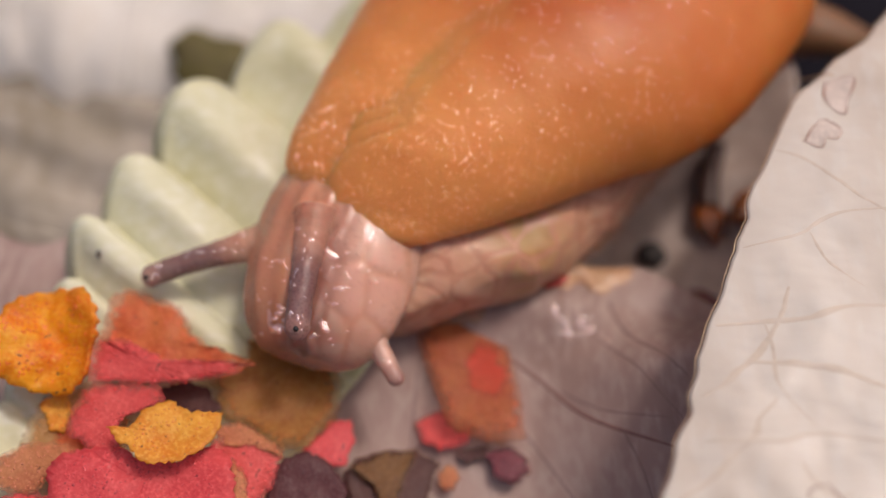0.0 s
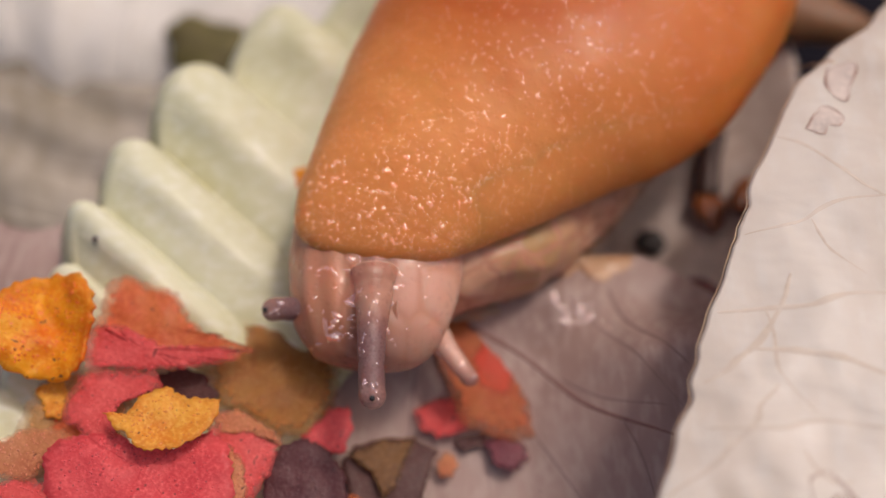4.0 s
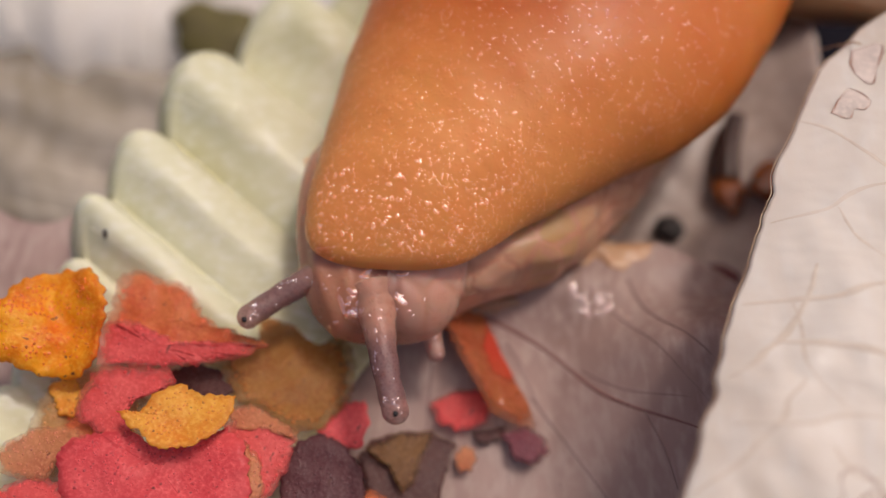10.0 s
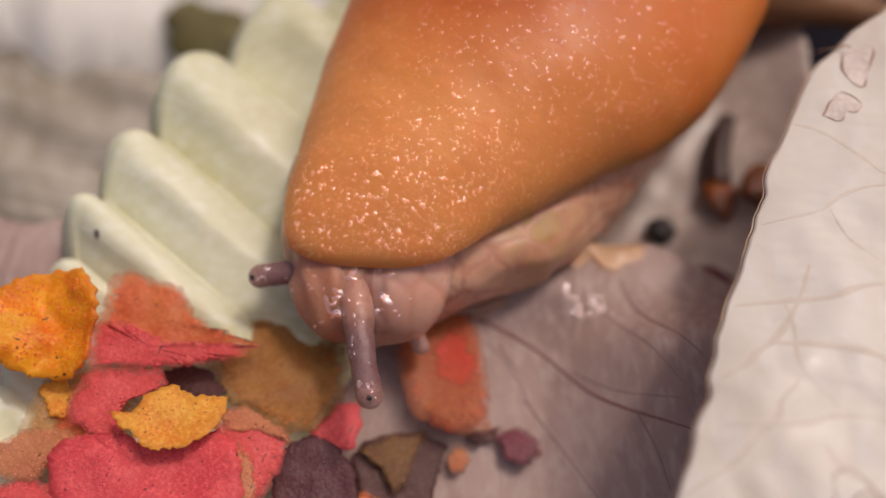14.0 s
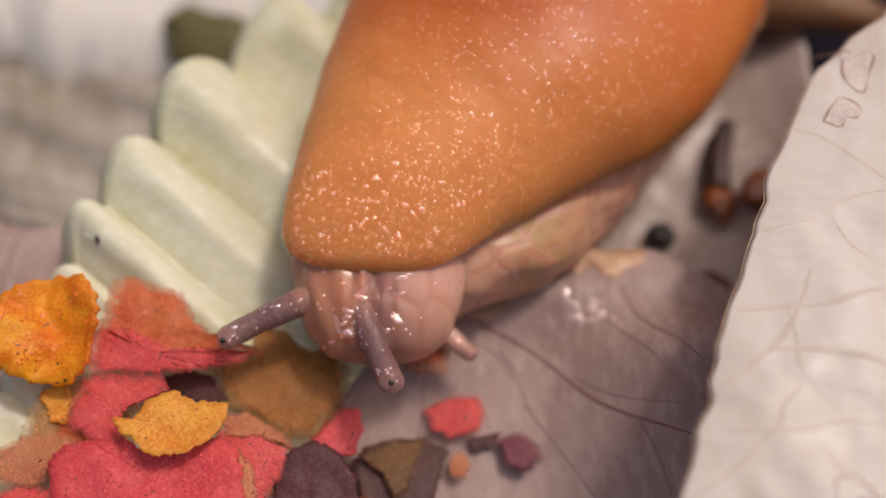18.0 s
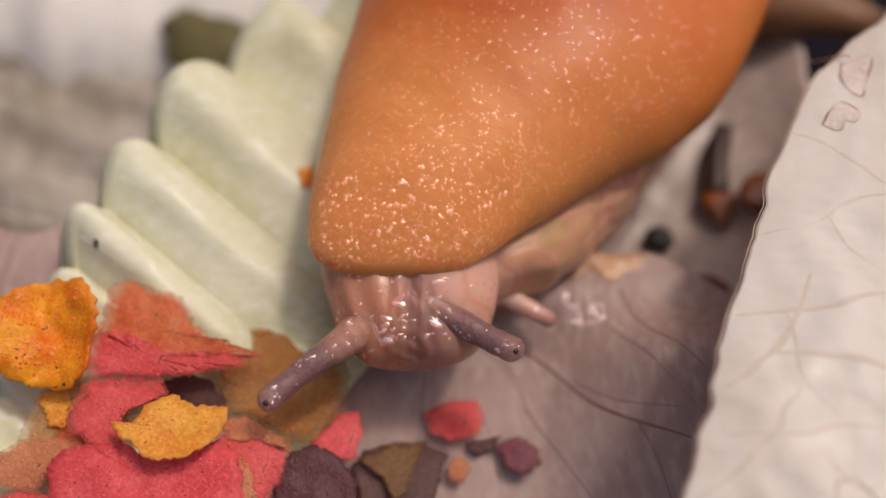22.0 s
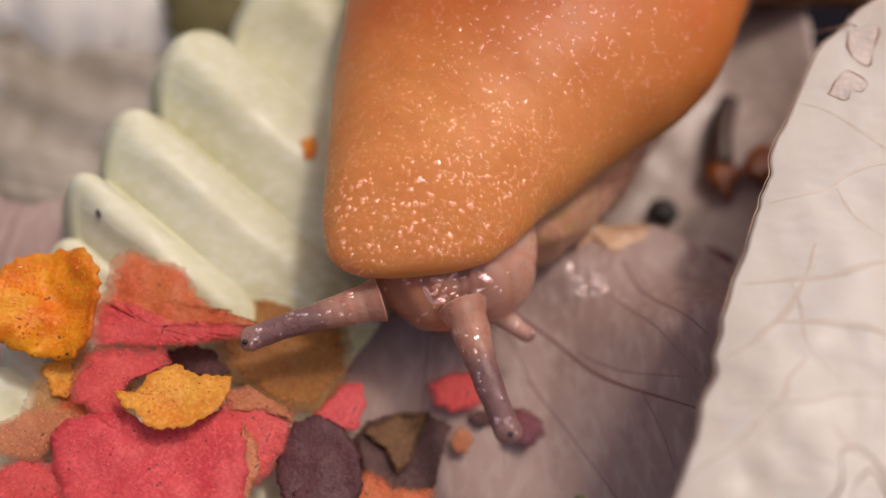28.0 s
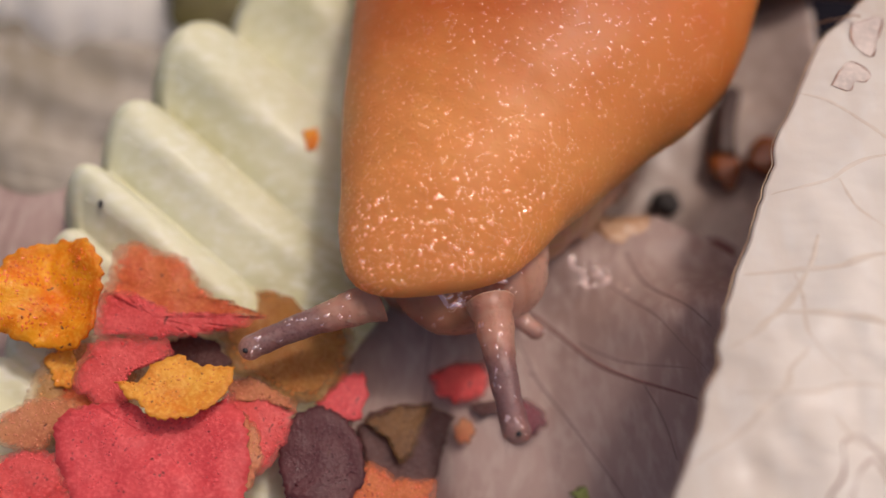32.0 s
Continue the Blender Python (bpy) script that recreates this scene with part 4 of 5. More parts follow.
HALF_LEFT = (5.6, 6.2, 6.8, 7.5, 8.4, 9.4, 10.5, 11.6, 12.8, 14.0, 15.0, 15.0)
HALF_RIGHT = (3.3, 3.7, 4.1, 4.8, 5.7, 6.9, 8.5, 10.3, 11.9, 12.6, 12.5, 12.5)


# cross-sections of the mantle from front to back: middle x, y, half-width, turn, rise, droop
SECTIONS = [(-4.1, -5.4, 3.9, -3, 1.2, 0.15), (-3.8, -4.1, 5.4, -6, 2.4, 0.3), (-2.6, -1.7, 6.6, -10, 3.9, 0.9), (-1.1, 0.5, 7.7, -14, 4.8, 2.0), (1.1, 3.8, 9.4, -18, 5.9, 2.4),
            (3.5, 7.0, 11.1, -22, 6.8, 2.8), (5.8, 10.8, 12.5, -24, 7.4, 3.0), (8.5, 16.5, 13.4, -25, 7.6, 3.0), (11.6, 24.0, 13.9, -26, 7.4, 3.0), (16.0, 33.1, 13.0, -28, 6.8, 3.0)]


def mantle_fn(u, v):
    f = u ** 1.2
    lo, hi = curve_at([q[:3] for q in SECTIONS], f), curve_at([q[3:] for q in SECTIONS], f)
    front = min(1, f * 9 / 0.75)
    cap = (1 - (1 - front) ** 2.4) ** (1 / 2.4)
    tail = min(1, (1 - f) / 0.12) ** 0.5
    k = cap * tail
    s = Vector((math.cos(radians(hi.x)), math.sin(radians(hi.x)), 0))
    g = v * math.tau
    c, q = math.cos(g), math.sin(g)
    r = Vector((lo.x, lo.y, 7.2 - 0.4 * f)) + s * (lo.z * k * c) + Vector((0, -0.5 * (1 - front), (hi.y if q > 0 else hi.z) * k * q))
    b = 0.10 * nz(r.x, r.y, r.z, 2.4, 21) + 0.03 * nz(r.x, r.y, r.z, 0.6, 22)
    return r + (s * c + Vector((0, 0, q))) * b


mantle = part("mantle", grid_mesh(mantle_fn, 170, 220, wrap=True), ORANGE, slug, "granular orange mantle, wet and glistening")


def mantle_tint(co):
    along = (co.x + 4) * 0.56 + (co.y + 5.8) * 0.83
    side = (co.x - 0.9) * 0.83 - (co.y - 3.4) * 0.56
    back = max(0, min(1, (along - 8) / 11)) * math.exp(-((side + 2.5) / 6.0) ** 2)
    return back * 1.0 + 0.35 * max(0, min(1, (-side - 4) / 5)) + 0.70 * max(0, min(1, (along - 9) / 12)) + 0.1 * nz(co.x, co.y, co.z, 3, 61)


tint(mantle, mantle_tint)
# the loose side of the mantle, bunched up while the slug is drawn in
def fold_fn(u, v):
    f = (0.03 + 0.94 * u)
    axis = curve_at([(q[0], q[1], 0) for q in SECTIONS], f ** 1.2) + Vector((0, 0, 7.0))
    return axis + (Vector(mantle_fn(f, v)) - axis) * (0.66 + 0.34 * ease(0.0, 0.30, u))


FOLDS = []
for _ in range(3):
    fold = part("mantle_fold", grid_mesh(fold_fn, 110, 120, wrap=True), ORANGE, slug, "loose bunched side of the orange mantle")
    tint(fold, mantle_tint)
    FOLDS.append(fold)


def granules(count, fn, parent, us=(0.035, 0.805), vs=(0.0, 0.5), size=(0.06, 0.15), stretch=(1.0, 1.6), turn=0.7, rise=(0.10, 0.30), axis=False, slime=None, label="tiny wet beads of the granular skin"):
    """Low wet beads of clear slime over a skin, each a small lens of its own; axis: the skin runs round its own z."""
    rnd = random.Random(5 + count)
    verts, faces = [], []
    n = 8
    for _ in range(count):
        u, v = us[0] + (us[1] - us[0]) * rnd.random() ** 0.85, vs[0] + (vs[1] - vs[0]) * rnd.random()
        p = Vector(fn(u, v))
        du, dv = Vector(fn(u + 0.004, v)) - p, Vector(fn(u, v + 0.004)) - p
        nn = du.cross(dv)
        nn.normalize()
        if (nn.x * p.x + nn.y * p.y if axis else nn.z) < 0:
            nn = -nn
        e = du.normalized()
        f = nn.cross(e)
        a = rnd.gauss(0.0, turn) + (0.0 if axis else 1.57)
        e, f = e * math.cos(a) + f * math.sin(a), f * math.cos(a) - e * math.sin(a)
        w = size[0] + (size[1] - size[0]) * rnd.random() ** 1.5
        l = w * rnd.uniform(*stretch)
        h = w * rnd.uniform(*rise)
        bend = rnd.uniform(-0.9, 0.9) * w
        base = len(verts)
        for r, z in ((1.0, -0.008), (0.72, h * 0.5), (0.34, h * 0.88)):
            for i in range(n):
                g = i / n * math.tau
                c = math.cos(g) * r
                verts.append((p + e * (c * l) + f * (math.sin(g) * r * w + bend * c * c) + nn * z) * MM)
        verts.append((p + nn * h) * MM)
        for k in range(2):
            for i in range(n):
                j = (i + 1) % n
                faces.append((base + k * n + i, base + k * n + j, base + k * n + n + j, base + k * n + n + i))
        for i in range(n):
            faces.append((base + 2 * n + i, base + 2 * n + (i + 1) % n, base + 3 * n))
    me = bpy.data.meshes.new("bead_layer")
    me.from_pydata(verts, [], faces)
    me.polygons.foreach_set("use_smooth", [True] * len(faces))
    me.materials.append(slime or GRANULE)
    ob = tagged(new("bead_layer", me), label, kind="stuff")
    ob.parent = parent
    return ob


granules(4000, mantle_fn, mantle, size=(0.05, 0.13))
granules(110, mantle_fn, mantle, us=(0.06, 0.32), vs=(0.12, 0.42), size=(0.08, 0.16), stretch=(1.0, 1.8), turn=1.5, rise=(0.25, 0.6), slime=SLIME, label="larger drops of slime along the front of the mantle")
for fold, count in zip(FOLDS, (900, 1200, 2600)):
    granules(count, fold_fn, fold, size=(0.05, 0.13))


granules(34, lambda u, v: (7.6 + 3.4 * u + 0.8 * v, -3.2 - 1.9 * v - 0.7 * u, bed_z(7.6 + 3.4 * u + 0.8 * v, -3.2 - 1.9 * v - 0.7 * u)), bed, us=(0, 1), vs=(0, 1), size=(0.08, 0.22),
         stretch=(1.0, 2.6), turn=0.8, rise=(0.3, 0.8), slime=SLIME, label="wet glistening slime on the leaf")


def flank_fn(u, v):
    d = 0.0 + 0.95 * u
    p, t, s = spine(d)
    L = d * 62
    cap = (1 - (1 - min(1, L / 4 + 0.3)) ** 2.2) ** (1 / 2.2)
    tail = min(1, (1 - d) / 0.3) ** 0.6
    g = v * math.tau
    c, q = math.cos(g), math.sin(g)
    a = (float(np.interp(L, LENGTHS, HALF_RIGHT)) - 0.3 + 1.4 * ease(2, 10, L) - max(0, min(3.5, 0.4 * (L - 11))) if c > 0 else float(np.interp(L, LENGTHS, HALF_LEFT)) - 4.0) * cap * tail
    z = 3.2 - 0.04 * L + (1.8 + 1.8 * ease(1, 9, L) if q > 0 else 4.2) * math.copysign(abs(q) ** 0.7, q)
    r = p + s * (a * math.copysign(abs(c) ** 0.7, c)) + Vector((0, 0, z))
    k = 0.35 * nz(r.x, r.y, r.z, 2.6, 31) + 0.16 * nz(r.x, r.y, r.z, 1.0, 32)
    return r + (s * c + Vector((0, 0, q))) * k


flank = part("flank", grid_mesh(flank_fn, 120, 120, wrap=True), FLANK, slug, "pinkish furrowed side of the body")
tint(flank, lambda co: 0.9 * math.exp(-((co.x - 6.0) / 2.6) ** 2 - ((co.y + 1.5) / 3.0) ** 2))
tint(flank, lambda co: ease(2.0, -0.5, co.z) * 0.9, "clear")


def foot_fn(u, v):
    d = 0.0 + 0.95 * u
    p, t, s = spine(d)
    L = d * 62
    tail = min(1, (1 - d) / 0.3) ** 0.6
    g = v * math.tau
    c = math.cos(g)
    a = (float(np.interp(L, LENGTHS, HALF_RIGHT)) - 0.5 + 1.4 * ease(2, 10, L) - max(0, min(3.5, 0.4 * (L - 11))) if c > 0 else float(np.interp(L, LENGTHS, HALF_LEFT)) - 4.0) * min(1, 0.2 + L / 8) * tail + 0.12 * math.sin(L * 3.2)
    return p + s * (a * c) + Vector((0, 0, -0.5 - 0.04 * L + 0.6 * math.sin(g)))


foot = part("foot", grid_mesh(foot_fn, 120, 40, wrap=True), FOOT, flank, "pale frilled sole of the foot")
tint(foot, lambda co: 0.5 + 0.5 * nz(co.x, co.y, co.z, 2, 5))
tint(foot, lambda co: 0.7, "clear")


def tail_fn(u, v):
    p = curve_at([(14, 24, 0), (22, 23.5, 0), (29, 21.5, 0), (35, 19, 0)], u)
    g = v * math.tau
    r = 4.2 * (1 - 0.5 * u) * math.sin(math.pi * min(1, 0.15 + u * 0.85)) ** 0.5
    return p + Vector((0.25 * r * math.cos(g), r * math.cos(g), 1.0 + r * 0.8 * math.sin(g) + 0.1 * nz(u * 30, v * 12, 0, 1, 71)))


tail = part("tail", grid_mesh(tail_fn, 60, 40, wrap=True), TAIL, slug, "tan tail end of the body bending round")
tint(tail, lambda co: 0.3)


# the head is built round its own middle and pushed out from under the mantle
PLATES = [(x * 2.3 + 1.3 + 0.5 * nz(x * 7, y * 5, 0, 1, 81) + (0.6 if y % 2 else 0), y * 3.0 - 6 + 0.8 * nz(x * 5, y * 9, 3, 1, 82)) for x in range(-4, 4) for y in range(0, 6)]


def groove(x, y):
    """How far a point lies from the joint between two skin plates, 0 in the joint to 1 on a plate."""
    x, y = x + 0.25 * nz(x, y, 0, 1.5, 83), y + 0.25 * nz(x, y, 5, 1.5, 84)
    d = sorted(math.hypot(x - a, (y - b) * 0.8) for a, b in PLATES)[:2]
    return 1 - math.exp(-((d[1] - d[0]) / 0.42) ** 2)


def head_fn(u, v):
    # u from the brow at the back to the mouth in front
    a = math.pi * (0.02 + 0.96 * u)
    g = v * math.tau
    c, q = math.cos(g), math.sin(g)
    fwd = 0.5 - 0.5 * math.cos(a)
    rx = (5.9 - 0.8 * fwd) * math.sin(a) ** 0.45
    rz = (3.9 - 1.2 * fwd) * math.sin(a) ** 0.5
    p = Vector((rx * c, 7.0 * math.cos(a), rz * q - 1.3 * fwd ** 2))
    x, y, z = p
    right, left = ease(0.2, 1.6, x), ease(-1.0, -2.2, x)
    mid = (1 - right) * (1 - left)
    k = 0.15 * nz(x, y, z, 3.2, 42)
    if q > -0.3:
        k += 0.07 * right * (groove(x, y) - 1)
        k += 0.08 * left * math.sin(x * 4.4 - 0.10 * y * y + 1.4 * nz(x, y * 0.5, z, 2.2, 41))
        k += mid * (0.08 * math.sin(x * 4.6 + 1.8 * nz(x, y * 0.6, z, 2, 45)) + 0.20 * nz(x * 1.4, y * 0.6, z, 0.6, 46)) - 0.10 * mid
    return p + Vector((c * 0.8, -0.3, q)) * k


head = part("head", grid_mesh(head_fn, 130, 170, wrap=True), HEAD, slug, "soft wet furrowed head, brown and pale pinkish")
tint(head, lambda co: max(0.0, min(1.0, 1 - ease(-0.6, 1.8, co.x) * (0.6 + 0.4 * groove(co.x, co.y)) * 0.95 + 0.25 * nz(co.x, co.y, co.z, 2, 44))))
tint(head, lambda co: 0.75 * math.exp(-((co.x - 0.2) / 1.3) ** 2) * ease(4.0, -2.5, co.y) + 0.35 * ease(-2.0, -4.0, co.x) * (0.5 + 0.5 * nz(co.x * 2, co.y * 0.5, 0, 1.5, 47)), "purple")


tint(head, lambda co: min(1.0, 0.12 + 0.8 * ease(-3.0, -6.8, co.y) + 0.5 * ease(0.5, -2.5, co.z)), "clear")


granules(46, head_fn, head, us=(0.55, 0.86), vs=(0.19, 0.36), size=(0.09, 0.24), stretch=(1.2, 3.2), turn=0.5, rise=(0.3, 0.8), slime=SLIME, label="streaks of wet slime on the brow")
granules(26, head_fn, head, us=(0.55, 0.9), vs=(0.06, 0.46), size=(0.07, 0.14), stretch=(1.0, 2.0), turn=0.8, rise=(0.3, 0.8), slime=SLIME, label="drops of wet slime on the head")


def lip_fn(u, v):
    g, w = u * math.tau, v * math.tau
    r = 0.75 + 0.12 * math.sin(g * 7)
    return ((2.6 + r * math.cos(w)) * math.cos(g), -5.6 + (0.7 - r * math.cos(w) * 0.3) * math.sin(g), -2.2 + (0.9 + 0.3 * r * math.cos(w)) * math.sin(g) + r * math.sin(w))


lip = part("lip", grid_mesh(lip_fn, 80, 20, wrap=True), HEAD, head, "soft pale fold round the mouth")
tint(lip, lambda co: 0.05)
tint(lip, lambda co: 0.7, "clear")


def feeler_fn(length, r_tip, r_base, knob):
    """A feeler with its tip at the origin, running back along -z, ringed with fine wrinkles."""
    def fn(u, v):
        if u < 0.16:
            a = u / 0.16 * math.pi / 2
            r, z = r_tip * knob * math.sin(a), -r_tip * knob * (1 - math.cos(a))
        else:
            w = (u - 0.16) / 0.84
            z = -r_tip * knob - w * length
            k = 1 + (knob - 1) * math.exp(-w * 12)
            r = (r_tip + (r_base - r_tip) * (0.4 * w + 0.6 * w ** 4)) * k * (1 + 0.012 * math.sin(w * length * 9) + 0.09 * nz(0, 0, z, 1.1, 51))
        g = v * math.tau
        r *= 1 + 0.03 * nz(math.cos(g) * 2, math.sin(g) * 2, z, 0.7, 52)
        return (r * math.cos(g) + 0.10 * math.sin(z * 0.55), r * math.sin(g) + 0.06 * math.sin(z * 0.8), z)
    return fn


def feeler(name, label, length, r_tip, r_base, knob, material):
    fn = feeler_fn(length, r_tip, r_base, knob)
    ob = part(name, grid_mesh(fn, 90, 28, wrap=True), material, slug, label)
    granules(26 if material is FEELER else 10, fn, ob, us=(0.08, 0.85), vs=(0.12, 0.40), size=(0.06, 0.13), stretch=(1.0, 2.2), turn=0.6, rise=(0.3, 0.7), axis=True, slime=SLIME, label="wet drops along the feeler")
    tint(ob, lambda co: max(0, 1 - (-co.z) / 1.6))
    tint(ob, lambda co: ease(-3.8, -6.8, co.z), "purple")
    tint(ob, lambda co: 0.30 + 0.35 * ease(-5.0, -8.2, co.z) + 0.25 * ease(-1.6, 0, co.z), "clear")
    return ob


feeler_right = feeler("eye_feeler", "long purplish-brown eye feeler, black eye at its tip", 7.8, 0.68, 1.45, 1.14, FEELER)
feeler_left = feeler("eye_feeler", "long purplish-brown eye feeler, black eye at its tip", 7.8, 0.64, 1.4, 1.14, FEELER)
low_right = feeler("lower_feeler", "short pale lower feeler with a dark tip", 5.0, 0.50, 1.45, 1.1, PALE_FEELER)
low_left = feeler("lower_feeler", "short pale lower feeler with a dark tip", 5.0, 0.42, 0.9, 1.1, PALE_FEELER)
for f in (feeler_right, feeler_left):
    bm = bmesh.new()
    bmesh.ops.create_icosphere(bm, subdivisions=3, radius=0.18 * MM)
    for v in bm.verts:
        v.co += mm(0, 0.56, -0.38)
    part("eye", bm, EYE, f, "tiny black eye")


def aim(tip, base, lift=0.0, sink=0.0):
    """Pose of a feeler: its tip there, pointing away from its root, its eye turned to the camera; lift and sink slide
    root and tip along the line of sight.
    """
    root = Vector(base)
    root += (CAMERA_EYE - root) * (lift / (CAMERA_EYE.z - root.z))
    tip = Vector(tip) - (CAMERA_EYE - Vector(tip)) * (sink / (CAMERA_EYE.z - tip[2]))
    z = tip - root
    z.normalize()
    view = Vector((0, -0.5, 0.87))
    y = view - z * view.dot(z)
    y.normalize()
    x = y.cross(z)
    m = Matrix((x, y, z)).transposed().to_4x4()
    return Matrix.Translation(mm(*tip)) @ m


def at(x, y, z, rx=0, ry=0, rz=0):
    return pose(x * MM, y * MM, z * MM, rx, ry, rz)


def motions():
    """The slug feels about, eats a flake and stretches forward."""
    walk(mantle, [
        (0, at(0.07, 5.40, 0.00, 0, 0, -9.5)),
        (1, at(0.28, 3.80, 0.00, 0, 0, -8.0)),
        (2, at(0.31, 2.34, 0.00, 0, 0, -7.0)),
        (3, at(0.67, 1.36, 0.00, 0, 0, -5.0)),
        (6, at(1.16, 0.21, 0.00, 0, 0, -2.0)),
        (7, at(0.62, 0.01, 0.00, 0, 0, -1.3)),
        (8, at(0.46, -0.00, 0.00, 0, 0, -0.7)),
        (9, at(0.79, -0.01, 0.00, 0, 0, 0.0)),
        (10, at(0.75, -0.04, 0.00, 0, 0, 0.0)),
        (11, at(0.61, -0.03, 0.00, 0, 0, 0.0)),
        (12, at(0.27, -0.00, 0.00, 0, 0, 0.0)),
        (13, at(0.00, 0.00, 0.00, 0, 0, 0.0)),
        (14, at(-0.19, 0.17, 0.00, 0, 0, 0.0)),
        (17, at(-0.26, 0.35, 0.00, 0, 0, 0.0)),
        (18, at(-0.30, 0.28, 0.00, 0, 0, 0.5)),
        (19, at(0.47, 0.44, 0.00, 0, 0, 1.0)),
        (20, at(0.53, 0.15, 0.00, 0, 0, 1.5)),
        (21, at(1.10, 0.40, 0.00, 0, 0, 2.0)),
        (22, at(1.12, 0.40, 0.00, 0, 0, 3.0)),
        (23, at(0.99, 0.57, 0.00, 0, 0, 4.0)),
        (24, at(1.26, 0.00, 0.00, 0, 0, 5.0)),
        (27, at(1.85, -1.30, 0.00, 0, 0, 8.0)),
        (28, at(1.69, -1.21, 0.00, 0, 0, 9.0)),
        (29, at(1.94, -1.31, 0.00, 0, 0, 9.5)),
        (30, at(2.29, -1.48, 0.00, 0, 0, 10.0)),
        (31, at(2.26, -2.11, 0.00, 0, 0, 10.5)),
        (32, at(2.51, -2.85, 0.00, 0, 0, 11.0)),
    ])
    walk(FOLDS[0], [
        (0, at(0.61, 4.48, -0.08, 0, 0, -8.5)),
        (1, at(0.72, 3.07, -0.14, 0, 0, -7.2)),
        (2, at(0.58, 1.88, -0.23, 0, 0, -6.5)),
        (3, at(0.83, 1.08, -0.29, 0, 0, -4.7)),
        (6, at(1.16, 0.21, -0.38, 0, 0, -2.0)),
        (9, at(0.79, -0.01, -0.38, 0, 0, 0.0)),
        (12, at(0.27, -0.00, -0.38, 0, 0, 0.0)),
        (13, at(0.00, 0.00, -0.38, 0, 0, 0.0)),
        (14, at(-0.19, 0.17, -0.38, 0, 0, 0.0)),
        (17, at(-0.26, 0.35, -0.38, 0, 0, 0.0)),
        (18, at(-0.30, 0.28, -0.38, 0, 0, 0.5)),
        (19, at(0.47, 0.44, -0.38, 0, 0, 1.0)),
        (20, at(0.53, 0.15, -0.38, 0, 0, 1.5)),
        (21, at(1.10, 0.40, -0.38, 0, 0, 2.0)),
        (22, at(1.12, 0.40, -0.38, 0, 0, 3.0)),
        (23, at(0.99, 0.57, -0.38, 0, 0, 4.0)),
        (24, at(1.26, 0.00, -0.38, 0, 0, 5.0)),
        (27, at(1.85, -1.30, -0.38, 0, 0, 8.0)),
        (28, at(1.69, -1.21, -0.38, 0, 0, 9.0)),
        (29, at(1.94, -1.31, -0.38, 0, 0, 9.5)),
        (30, at(2.29, -1.48, -0.38, 0, 0, 10.0)),
        (31, at(2.26, -2.11, -0.38, 0, 0, 10.5)),
        (32, at(2.51, -2.85, -0.38, 0, 0, 11.0)),
    ])
    walk(FOLDS[1], [
        (0, at(1.14, 3.59, -0.12, 0, 0, -7.5)),
        (1, at(1.14, 2.35, -0.18, 0, 0, -6.4)),
        (2, at(0.85, 1.44, -0.27, 0, 0, -6.0)),
        (3, at(0.99, 0.82, -0.33, 0, 0, -4.4)),
        (6, at(1.16, 0.21, -0.42, 0, 0, -2.0)),
        (9, at(0.79, -0.01, -0.42, 0, 0, 0.0)),
        (12, at(0.27, -0.00, -0.42, 0, 0, 0.0)),
        (13, at(0.00, 0.00, -0.42, 0, 0, 0.0)),
        (14, at(-0.19, 0.17, -0.42, 0, 0, 0.0)),
        (17, at(-0.26, 0.35, -0.42, 0, 0, 0.0)),
        (18, at(-0.30, 0.28, -0.42, 0, 0, 0.5)),
        (19, at(0.47, 0.44, -0.42, 0, 0, 1.0)),
        (20, at(0.53, 0.15, -0.42, 0, 0, 1.5)),
        (21, at(1.10, 0.40, -0.42, 0, 0, 2.0)),
        (22, at(1.12, 0.40, -0.42, 0, 0, 3.0)),
        (23, at(0.99, 0.57, -0.42, 0, 0, 4.0)),
        (24, at(1.26, 0.00, -0.42, 0, 0, 5.0)),
        (27, at(1.85, -1.30, -0.42, 0, 0, 8.0)),
        (28, at(1.69, -1.21, -0.42, 0, 0, 9.0)),
        (29, at(1.94, -1.31, -0.42, 0, 0, 9.5)),
        (30, at(2.29, -1.48, -0.42, 0, 0, 10.0)),
        (31, at(2.26, -2.11, -0.42, 0, 0, 10.5)),
        (32, at(2.51, -2.85, -0.42, 0, 0, 11.0)),
    ])
